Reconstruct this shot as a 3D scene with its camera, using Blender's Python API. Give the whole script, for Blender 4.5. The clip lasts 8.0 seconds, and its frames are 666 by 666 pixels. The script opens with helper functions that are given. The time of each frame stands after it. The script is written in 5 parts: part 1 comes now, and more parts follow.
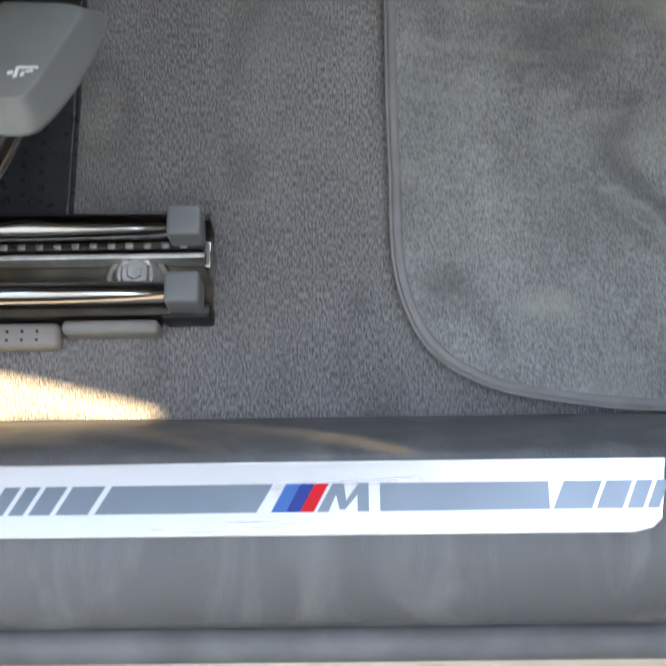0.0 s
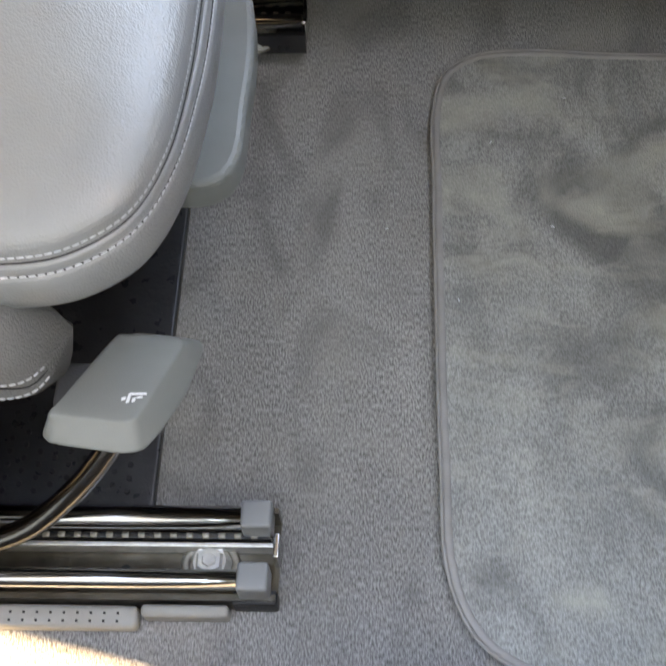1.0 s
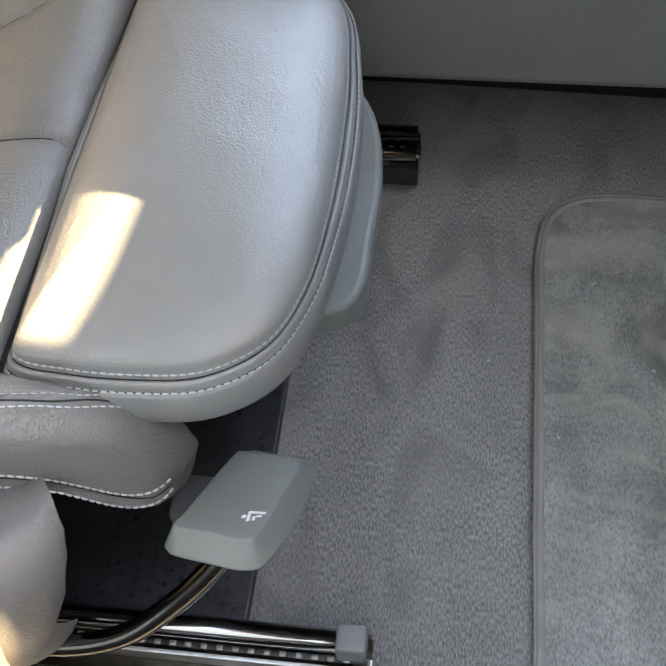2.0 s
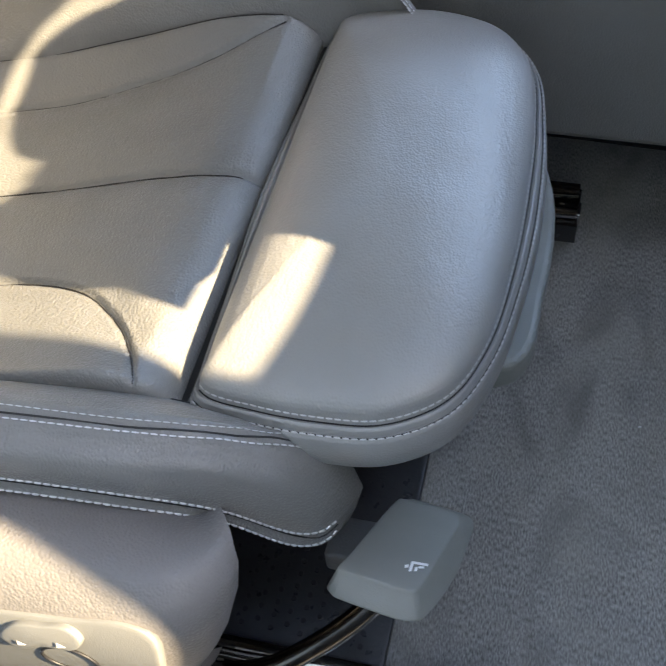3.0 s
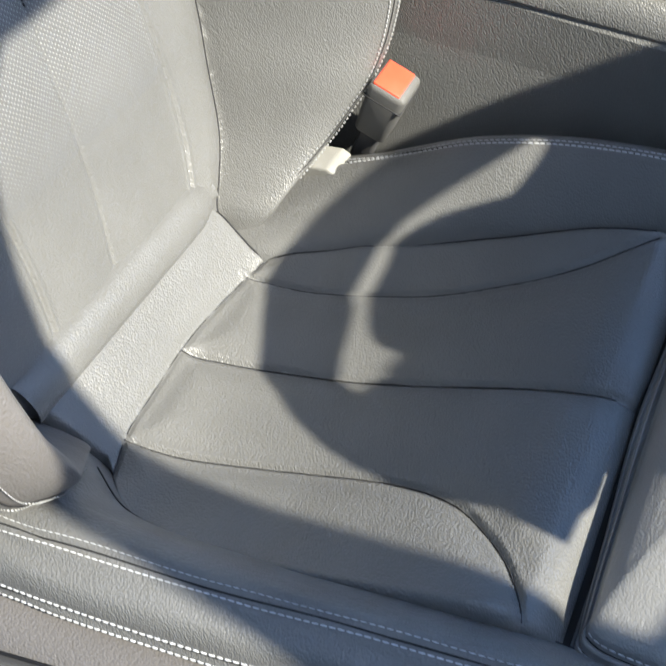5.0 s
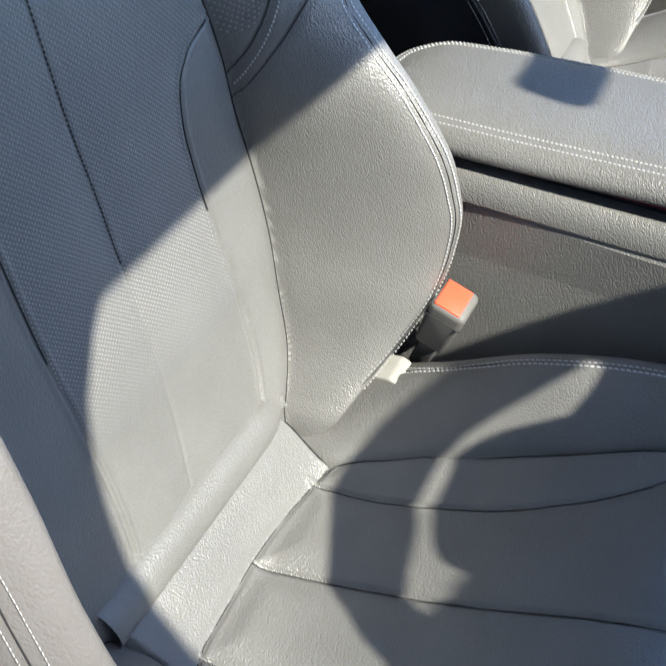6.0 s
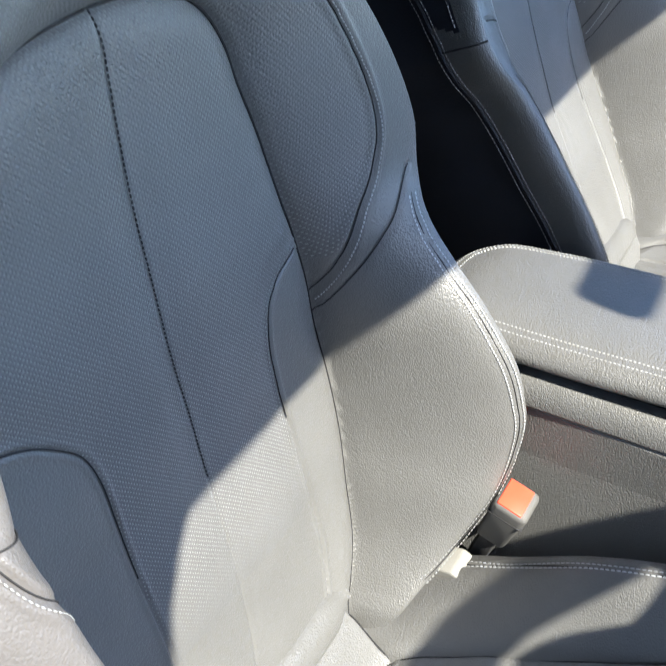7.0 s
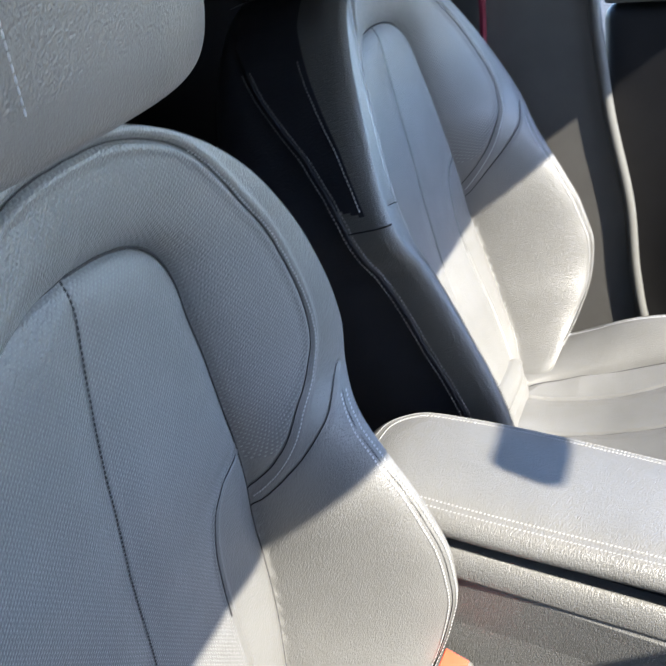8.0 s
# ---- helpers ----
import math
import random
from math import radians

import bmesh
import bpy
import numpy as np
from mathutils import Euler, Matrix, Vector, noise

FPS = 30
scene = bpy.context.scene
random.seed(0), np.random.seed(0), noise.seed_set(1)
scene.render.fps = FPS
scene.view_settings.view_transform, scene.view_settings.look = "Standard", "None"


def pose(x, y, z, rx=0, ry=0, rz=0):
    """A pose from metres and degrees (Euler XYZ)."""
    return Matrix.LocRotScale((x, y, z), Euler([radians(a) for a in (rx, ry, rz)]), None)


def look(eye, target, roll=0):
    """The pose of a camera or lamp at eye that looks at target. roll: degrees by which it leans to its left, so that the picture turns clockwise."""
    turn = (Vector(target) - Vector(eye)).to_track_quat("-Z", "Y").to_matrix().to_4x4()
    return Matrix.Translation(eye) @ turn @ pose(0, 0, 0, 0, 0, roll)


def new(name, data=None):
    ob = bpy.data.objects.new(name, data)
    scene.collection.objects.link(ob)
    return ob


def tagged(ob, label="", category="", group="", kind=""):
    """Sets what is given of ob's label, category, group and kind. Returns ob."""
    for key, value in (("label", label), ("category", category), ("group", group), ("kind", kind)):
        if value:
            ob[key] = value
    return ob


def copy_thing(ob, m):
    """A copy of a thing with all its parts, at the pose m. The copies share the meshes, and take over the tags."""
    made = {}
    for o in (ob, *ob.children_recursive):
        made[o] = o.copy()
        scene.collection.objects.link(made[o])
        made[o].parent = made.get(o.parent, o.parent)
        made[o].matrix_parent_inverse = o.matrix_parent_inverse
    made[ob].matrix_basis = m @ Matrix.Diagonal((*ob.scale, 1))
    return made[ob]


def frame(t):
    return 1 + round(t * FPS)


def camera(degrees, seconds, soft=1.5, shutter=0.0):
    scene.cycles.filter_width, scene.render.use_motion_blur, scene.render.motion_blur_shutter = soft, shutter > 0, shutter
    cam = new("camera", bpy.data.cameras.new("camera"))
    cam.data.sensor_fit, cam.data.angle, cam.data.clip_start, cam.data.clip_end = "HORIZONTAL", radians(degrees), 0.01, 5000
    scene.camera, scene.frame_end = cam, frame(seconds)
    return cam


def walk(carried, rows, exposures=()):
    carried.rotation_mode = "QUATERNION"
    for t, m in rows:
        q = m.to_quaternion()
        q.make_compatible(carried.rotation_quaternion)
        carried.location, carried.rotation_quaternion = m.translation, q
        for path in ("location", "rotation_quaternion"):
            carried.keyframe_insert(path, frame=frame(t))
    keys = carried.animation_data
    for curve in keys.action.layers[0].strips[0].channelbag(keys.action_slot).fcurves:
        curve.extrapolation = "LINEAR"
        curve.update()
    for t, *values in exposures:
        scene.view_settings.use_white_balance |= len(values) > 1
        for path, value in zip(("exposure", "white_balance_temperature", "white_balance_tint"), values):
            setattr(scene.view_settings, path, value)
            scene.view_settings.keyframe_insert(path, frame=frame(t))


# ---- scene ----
cam = camera(36.5, 8.0, shutter=0.25)
PATH = [
    (0, (0.0780, -0.1510, 0.5599), (0.0712, 0.0447, -0.1121), -2.72),
    (0.5, (0.0761, -0.1473, 0.5954), (0.0541, 0.1291, -0.0473), -4.84),
    (1, (0.0696, -0.1467, 0.6366), (0.0345, 0.2022, 0.0307), -4.99),
    (1.5, (0.0558, -0.1483, 0.6530), (0.0044, 0.2425, 0.0746), -4.96),
    (1.7, (0.0462, -0.1468, 0.6572), (-0.0118, 0.2519, 0.0848), -4.55),
    (2.8, (-0.0032, -0.1471, 0.6710), (-0.1308, 0.2666, 0.1209), -5.84),
    (3, (-0.0133, -0.1508, 0.6748), (-0.1526, 0.2626, 0.1274), -6.19),
    (3.5, (-0.0459, -0.1507, 0.6775), (-0.2153, 0.2627, 0.1386), -7.26),
    (4, (-0.0819, -0.1426, 0.6859), (-0.2792, 0.2679, 0.1543), -7.99),
    (4.5, (-0.1185, -0.1415, 0.6990), (-0.3514, 0.2702, 0.1829), -8.96),
    (4.7, (-0.1271, -0.1461, 0.7056), (-0.3766, 0.2721, 0.2028), -9.10),
    (5.8, (-0.1449, -0.1168, 0.7978), (-0.4533, 0.3327, 0.3587), -11.02),
    (6, (-0.1587, -0.1214, 0.8143), (-0.4641, 0.3415, 0.3872), -10.42),
    (6.5, (-0.1724, -0.1180, 0.8569), (-0.4954, 0.3609, 0.4616), -9.97),
    (7, (-0.1821, -0.1219, 0.8998), (-0.5179, 0.3738, 0.5373), -9.31),
    (7.5, (-0.1898, -0.1299, 0.9450), (-0.5145, 0.3919, 0.6099), -8.41),
    (8, (-0.2268, -0.1289, 0.9924), (-0.4853, 0.4377, 0.6728), -7.62),
]
walk(cam, [(t, look(eye, target, roll)) for t, eye, target, roll in PATH],
     exposures=[(0, 4.55, 12700, 14), (1, 5.08, 13200, 16), (1.7, 4.92, 12600, 15), (2.8, 4.28, 9900, 12), (3.5, 3.88, 8200, 11), (4.5, 2.92, 6600, 9), (5.8, 2.74, 6300, 9), (7, 2.93, 6300, 10), (8, 3.26, 6450, 12)])

# ---- world, sun, exposure ----
SUN = Vector((4.76, -1.0, 3.5)).normalized()
world = bpy.data.worlds.new("sky")
scene.world = world
world.use_nodes = True
wn = world.node_tree
sky = wn.nodes.new("ShaderNodeTexSky")
sky.sky_type = "NISHITA"
sky.sun_disc = False
sky.ozone_density = 5.0
sky.dust_density = 0.6
sky.sun_elevation = math.asin(SUN.z)
sky.sun_rotation = math.atan2(SUN.x, SUN.y)
bg = wn.nodes["Background"]
bg.inputs["Strength"].default_value = 0.15
wn.links.new(sky.outputs[0], bg.inputs["Color"])
sun = new("sun", bpy.data.lights.new("sun", "SUN"))
sun.data.energy, sun.data.angle, sun.data.color = 1.85, radians(0.53), (1.0, 0.935, 0.78)
sun.matrix_world = look(SUN * 6, (0, 0, 0))


# ---- materials ----
def material(name, base, rough=0.5, metal=0.0, spots=0.1, spot_scale=30.0, fine=0.0, fine_scale=400.0, bump=0.0, bump_scale=600.0, sheen=0.0, coat=0.0, warp=0.0, stretch=(1, 1, 1), voro=0.0, voro_scale=500.0, spec=0.5):
    m = bpy.data.materials.new(name)
    m.use_nodes = True
    t = m.node_tree
    n, l = t.nodes, t.links
    b = n["Principled BSDF"]
    co = n.new("ShaderNodeTexCoord")
    mp = n.new("ShaderNodeMapping")
    mp.inputs["Scale"].default_value = stretch
    l.new(co.outputs["Object"], mp.inputs["Vector"])

    def noise_of(scale, detail=4.0):
        q = n.new("ShaderNodeTexNoise")
        q.inputs["Scale"].default_value = scale
        q.inputs["Detail"].default_value = detail
        l.new(mp.outputs[0], q.inputs["Vector"])
        return q.outputs["Fac"]

    def ramp(fac, lo, hi):
        r = n.new("ShaderNodeMapRange")
        r.inputs["From Min"].default_value, r.inputs["From Max"].default_value = 0.3, 0.7
        r.inputs["To Min"].default_value, r.inputs["To Max"].default_value = lo, hi
        l.new(fac, r.inputs["Value"])
        return r.outputs[0]

    val = ramp(noise_of(spot_scale), 1 - spots, 1 + spots)
    if fine:
        mul = n.new("ShaderNodeMath")
        mul.operation = "MULTIPLY"
        l.new(val, mul.inputs[0])
        l.new(ramp(noise_of(fine_scale, 2.0), 1 - fine, 1 + fine), mul.inputs[1])
        val = mul.outputs[0]
    mix = n.new("ShaderNodeVectorMath")
    mix.operation = "SCALE"
    mix.inputs[0].default_value = base
    l.new(val, mix.inputs["Scale"])
    l.new(mix.outputs[0], b.inputs["Base Color"])
    l.new(ramp(noise_of(spot_scale * 1.7), rough * 0.88, min(1, rough * 1.12)), b.inputs["Roughness"])
    b.inputs["Metallic"].default_value = metal
    b.inputs["Specular IOR Level"].default_value = spec
    b.inputs["Sheen Weight"].default_value = sheen
    b.inputs["Coat Weight"].default_value = coat
    if bump or voro:
        height = None
        bp = n.new("ShaderNodeBump")
        bp.inputs["Strength"].default_value = 1.0
        bp.inputs["Distance"].default_value = 1.0
        sc = n.new("ShaderNodeMath")
        sc.operation = "MULTIPLY"
        if voro:
            vt = n.new("ShaderNodeTexVoronoi")
            vt.feature = "F1"
            vt.inputs["Scale"].default_value = voro_scale
            l.new(mp.outputs[0], vt.inputs["Vector"])
            l.new(vt.outputs["Distance"], sc.inputs[0])
            sc.inputs[1].default_value = -voro
        else:
            l.new(noise_of(bump_scale, 3.0), sc.inputs[0])
            sc.inputs[1].default_value = bump
        height = sc.outputs[0]
        if voro and bump:
            s2 = n.new("ShaderNodeMath")
            s2.operation = "MULTIPLY_ADD"
            l.new(noise_of(bump_scale, 3.0), s2.inputs[0])
            s2.inputs[1].default_value = bump
            l.new(height, s2.inputs[2])
            height = s2.outputs[0]
        l.new(height, bp.inputs["Height"])
        l.new(bp.outputs[0], b.inputs["Normal"])
    return m


LEATHER = material("grey_leather", (0.150, 0.150, 0.147), 0.37, spots=0.07, spot_scale=14, bump=0.00028, bump_scale=210, voro=0.00042, voro_scale=620, spec=0.65, stretch=(1.35, 0.85, 1.1))
# Paler and glossier than LEATHER.
THIGH = material("paler_grey_leather", (0.24, 0.241, 0.242), 0.33, spots=0.07, spot_scale=12, bump=0.00025, bump_scale=200, voro=0.00020, voro_scale=660, spec=0.85, stretch=(1.3, 0.9, 1.0))
SMOOTH = material("smooth_pinkish_grey_leather", (0.145, 0.137, 0.134), 0.42, spots=0.06, spot_scale=14, bump=0.0002, bump_scale=240, voro=0.00035, voro_scale=620, spec=0.45)
PERF = material("perforated_leather", (0.145, 0.146, 0.146), 0.38, spots=0.06, spot_scale=14, bump=0.00028, bump_scale=210, voro=0.00035, voro_scale=600, spec=0.45, stretch=(1.35, 0.85, 1.1))


def perforate(m, pitch):
    """Rows of small holes, set diagonally, cut into a leather material."""
    t = m.node_tree
    n, l = t.nodes, t.links
    b = n["Principled BSDF"]
    co = n.new("ShaderNodeTexCoord")
    sp = n.new("ShaderNodeSeparateXYZ")
    l.new(co.outputs["Object"], sp.inputs[0])

    def calc(op, a, c=None):
        q = n.new("ShaderNodeMath")
        q.operation = op
        for k, v in enumerate((a, c)):
            if v is None:
                continue
            if isinstance(v, (int, float)):
                q.inputs[k].default_value = v
            else:
                l.new(v, q.inputs[k])
        return q.outputs[0]

    k = 2 * math.pi / pitch * 1.0
    u = calc("ADD", calc("MULTIPLY", sp.outputs["Y"], k), calc("MULTIPLY", sp.outputs["Z"], k))
    v = calc("SUBTRACT", calc("MULTIPLY", sp.outputs["Y"], k), calc("MULTIPLY", sp.outputs["Z"], k))
    w = calc("MULTIPLY", calc("SINE", u), calc("SINE", v))
    w = calc("MULTIPLY", w, w)
    r = n.new("ShaderNodeMapRange")
    r.inputs["From Min"].default_value, r.inputs["From Max"].default_value = 0.66, 0.92
    l.new(w, r.inputs["Value"])
    fade = n.new("ShaderNodeMapRange")
    fade.inputs["From Min"].default_value, fade.inputs["From Max"].default_value = 0.37, 0.43
    l.new(sp.outputs["Z"], fade.inputs["Value"])
    # Sun glint of the holes put into colour: full low down, faint above.
    glint_fade = n.new("ShaderNodeMapRange")
    glint_fade.inputs["From Min"].default_value, glint_fade.inputs["From Max"].default_value = 0.52, 0.70
    glint_fade.inputs["To Min"].default_value, glint_fade.inputs["To Max"].default_value = 1.0, 0.15
    l.new(sp.outputs["Z"], glint_fade.inputs["Value"])
    hole = calc("MULTIPLY", calc("MULTIPLY", r.outputs[0], fade.outputs[0]), glint_fade.outputs[0])
    dark = n.new("ShaderNodeMix")
    dark.data_type = "RGBA"
    l.new(hole, dark.inputs["Factor"])
    l.new(b.inputs["Base Color"].links[0].from_socket, dark.inputs["A"])
    dark.inputs["B"].default_value = (0.44, 0.44, 0.435, 1)
    gloss = n.new("ShaderNodeMapRange")
    gloss.inputs["To Min"].default_value, gloss.inputs["To Max"].default_value = 0.65, 0.45
    l.new(fade.outputs[0], gloss.inputs["Value"])
    l.new(gloss.outputs[0], b.inputs["Specular IOR Level"])
    l.new(dark.outputs["Result"], b.inputs["Base Color"])
    bp = n.new("ShaderNodeBump")
    bp.inputs["Distance"].default_value = 0.0006
    bp.inputs["Strength"].default_value = 0.5
    bp.invert = True
    l.new(calc("MULTIPLY", w, fade.outputs[0]), bp.inputs["Height"])
    l.new(b.inputs["Normal"].links[0].from_socket, bp.inputs["Normal"])
    l.new(bp.outputs[0], b.inputs["Normal"])
    return m


perforate(PERF, 0.0078)
SEAM = material("dark_seam", (0.018, 0.018, 0.020), 0.8, spots=0.2, spot_scale=200)
BELTRED = material("dark_red_webbing", (0.16, 0.01, 0.03), 0.7)
PILLARTRIM = material("pillar_trim_plastic", (0.13, 0.128, 0.124), 0.6, spots=0.06, spot_scale=20, bump=0.0003, bump_scale=900)
WEBBING = material("belt_webbing", (0.30, 0.295, 0.275), 0.8, spots=0.05, spot_scale=60, bump=0.0004, bump_scale=1400)
DARKLEATHER = material("blue_black_side_leather", (0.030, 0.033, 0.043), 0.5, spots=0.1, spot_scale=20, bump=0.0003, bump_scale=400)
THREADGREY = material("grey_thread", (0.40, 0.405, 0.41), 0.7, spots=0.1, spot_scale=500)
THREAD = material("pale_thread", (0.52, 0.53, 0.55), 0.7, spots=0.1, spot_scale=500)
CARPET = material("grey_carpet", (0.25, 0.242, 0.24), 0.95, spots=0.15, spot_scale=13, fine=0.5, fine_scale=900, bump=0.0012, bump_scale=900, sheen=0.2, stretch=(1.0, 0.30, 1), spec=0.1)
MATPILE = material("mat_pile", (0.265, 0.262, 0.25), 0.95, spots=0.2, spot_scale=20, fine=0.34, fine_scale=900, bump=0.0010, bump_scale=900, sheen=0.2, stretch=(1.0, 0.35, 1), spec=0.1)
BINDING = material("mat_binding", (0.27, 0.252, 0.243), 0.85, spots=0.1, spot_scale=60, bump=0.0004, bump_scale=1500)
SILLPLASTIC = material("sill_plastic", (0.09, 0.092, 0.096), 0.42, spots=0.08, spot_scale=25, bump=0.0004, bump_scale=700, stretch=(1, 0.3, 1))
COVERGREY = material("pale_strip_plastic", (0.26, 0.25, 0.235), 0.5, spots=0.08, spot_scale=40, bump=0.0003, bump_scale=900)
GREYPLASTIC = material("grey_plastic", (0.135, 0.137, 0.134), 0.5, spots=0.05, spot_scale=30, bump=0.0002, bump_scale=1200)
LEVERGREY = material("lever_grey_plastic", (0.185, 0.190, 0.178), 0.45, spots=0.05, spot_scale=30, bump=0.0002, bump_scale=1200)
FAIRING = material("pale_grey_plastic", (0.19, 0.198, 0.192), 0.45, spots=0.05, spot_scale=30, bump=0.0002, bump_scale=1200)
BLACKPLASTIC = material("black_plastic", (0.013, 0.013, 0.015), 0.45, spots=0.1, spot_scale=30, bump=0.0002, bump_scale=900, spec=0.35)
ALU = material("brushed_aluminium", (0.72, 0.725, 0.715), 0.30, 0.85, spots=0.04, spot_scale=40, bump=0.00006, bump_scale=900, stretch=(0.05, 1, 1))
ALUDARK = material("satin_aluminium_band", (0.20, 0.245, 0.275), 0.36, 1.0, spots=0.05, spot_scale=30)
CHROME = material("polished_steel", (0.62, 0.62, 0.63), 0.16, 1.0, spots=0.06, spot_scale=50)
ZINC = material("zinc_plated_steel", (0.74, 0.73, 0.70), 0.38, 0.8, spots=0.15, spot_scale=120)
TOOTH = material("beige_steel_teeth", (0.28, 0.26, 0.225), 0.45, 0.5, spots=0.2, spot_scale=120)
STEEL = material("stamped_steel", (0.13, 0.115, 0.095), 0.36, 1.0, spots=0.3, spot_scale=45, bump=0.0006, bump_scale=70)
BLACKSTEEL = material("black_painted_steel", (0.02, 0.02, 0.022), 0.25, spots=0.1, spot_scale=40, coat=0.4)
DARKCHROME = material("dark_polished_steel", (0.16, 0.155, 0.15), 0.22, 1.0, spots=0.1, spot_scale=40)
PANBLACK = material("black_pan_plastic", (0.026, 0.026, 0.029), 0.30, spots=0.25, spot_scale=60, bump=0.0005, bump_scale=300, spec=0.5)
GREYCAP = material("grey_end_cap", (0.17, 0.173, 0.176), 0.36, spots=0.05, spot_scale=40)
BLUE1 = material("light_blue_enamel", (0.012, 0.12, 0.36), 0.3, coat=0.2, spec=0.3)
BLUE2 = material("dark_blue_enamel", (0.003, 0.035, 0.22), 0.3, coat=0.2, spec=0.3)
RED = material("red_enamel", (0.60, 0.004, 0.012), 0.3, coat=0.2, spec=0.3)
BUCKLERED = material("red_buckle_button", (0.85, 0.10, 0.05), 0.35)
WHITE = material("white_print", (0.85, 0.85, 0.85), 0.6)
DARKTRIM = material("dark_grey_trim", (0.085, 0.085, 0.088), 0.6, spots=0.1, spot_scale=20, bump=0.0004, bump_scale=700)
RUBBER = material("rubber_seal", (0.11, 0.112, 0.118), 0.6, spots=0.2, spot_scale=40)
PLASTER = material("grey_plaster", (0.22, 0.215, 0.21), 0.9, spots=0.15, spot_scale=1.5, fine=0.2, fine_scale=60, bump=0.002, bump_scale=90)
HEADLINER = material("headliner", (0.50, 0.50, 0.49), 0.95, spots=0.05, spot_scale=40, bump=0.0005, bump_scale=900)
BEIGE = material("beige_sealer", (0.50, 0.42, 0.33), 0.6, spots=0.12, spot_scale=30)
PAINT = material("body_paint", (0.03, 0.035, 0.04), 0.25, coat=1.0)
ASPHALT = material("grey_asphalt", (0.055, 0.054, 0.053), 0.9, spots=0.3, spot_scale=6, fine=0.4, fine_scale=120, bump=0.004, bump_scale=150)



def soil(m, tint, scale, amount, stretch=(1, 1, 1), lo=0.45, hi=0.68):
    """Blotches of soiling over the base colour of a material."""
    t = m.node_tree
    n, l = t.nodes, t.links
    b = n["Principled BSDF"]
    co = n.new("ShaderNodeTexCoord")
    mp = n.new("ShaderNodeMapping")
    mp.inputs["Scale"].default_value = stretch
    mp.inputs["Rotation"].default_value = (0, 0, 0.35)
    l.new(co.outputs["Object"], mp.inputs["Vector"])
    q = n.new("ShaderNodeTexNoise")
    q.inputs["Scale"].default_value = scale
    q.inputs["Detail"].default_value = 5
    q.inputs["Distortion"].default_value = 1.1
    l.new(mp.outputs[0], q.inputs["Vector"])
    r = n.new("ShaderNodeMapRange")
    r.inputs["From Min"].default_value, r.inputs["From Max"].default_value = lo, hi
    r.inputs["To Max"].default_value = amount
    l.new(q.outputs["Fac"], r.inputs["Value"])
    x = n.new("ShaderNodeMix")
    x.data_type = "RGBA"
    l.new(r.outputs[0], x.inputs["Factor"])
    l.new(b.inputs["Base Color"].links[0].from_socket, x.inputs["A"])
    x.inputs["B"].default_value = (*tint, 1)
    l.new(x.outputs["Result"], b.inputs["Base Color"])


soil(MATPILE, (0.09, 0.088, 0.085), 10.0, 0.7, (1.0, 0.8, 1), 0.46, 0.66)
soil(MATPILE, (0.40, 0.385, 0.33), 8.0, 0.65, (0.9, 1.5, 1), 0.48, 0.66)
soil(MATPILE, (0.44, 0.42, 0.37), 30.0, 0.4, (0.9, 1.3, 1), 0.54, 0.72)
soil(CARPET, (0.31, 0.295, 0.275), 9.0, 0.5, (1, 0.6, 1))
soil(CARPET, (0.10, 0.097, 0.098), 16.0, 0.55, (1, 0.6, 1), 0.48, 0.72)
soil(SILLPLASTIC, (0.19, 0.19, 0.19), 30.0, 0.5, (1.0, 0.15, 1), 0.5, 0.7)


# ---- mesh tools ----
def mesh(name, verts, faces, smooth=True):
    me = bpy.data.meshes.new(name)
    me.from_pydata([tuple(map(float, v)) for v in verts], [], faces)
    if smooth:
        me.polygons.foreach_set("use_smooth", [True] * len(me.polygons))
    me.update()
    return me


def part(name, me, mat, parent=None, label=""):
    if isinstance(me, bmesh.types.BMesh):
        bm, me = me, bpy.data.meshes.new(name)
        bm.to_mesh(me)
        bm.free()
    me.materials.append(mat)
    ob = new(name, me)
    if parent is not None:
        ob.parent = parent
    if label:
        ob["label"] = label
    return ob


def empty(name, place, label, category, group="", kind=""):
    ob = new(name)
    ob.location = place
    ob.empty_display_size = 0.05
    return tagged(ob, label, category, group, kind)


def cubic(table, x):
    """Smooth curve through the rows (x, y, ...) of a table, at the values x."""
    t = np.array(table, float)
    xs, ys = t[:, 0], t[:, 1:]
    d = np.diff(ys, axis=0) / np.diff(xs)[:, None]
    m = np.vstack([d[:1], (d[:-1] + d[1:]) / 2, d[-1:]])
    flat = np.vstack([np.zeros((1, ys.shape[1]), bool), d[:-1] * d[1:] <= 0, np.zeros((1, ys.shape[1]), bool)])
    m[flat] = 0
    x = np.clip(np.atleast_1d(np.asarray(x, float)), xs[0], xs[-1])
    i = np.clip(np.searchsorted(xs, x, side="right") - 1, 0, len(xs) - 2)
    h = (xs[i + 1] - xs[i])[:, None]
    s = ((x - xs[i])[:, None]) / h
    out = (2 * s**3 - 3 * s**2 + 1) * ys[i] + (s**3 - 2 * s**2 + s) * h * m[i] + (3 * s**2 - 2 * s**3) * ys[i + 1] + (s**3 - s**2) * h * m[i + 1]
    return out[:, 0] if ys.shape[1] == 1 else out


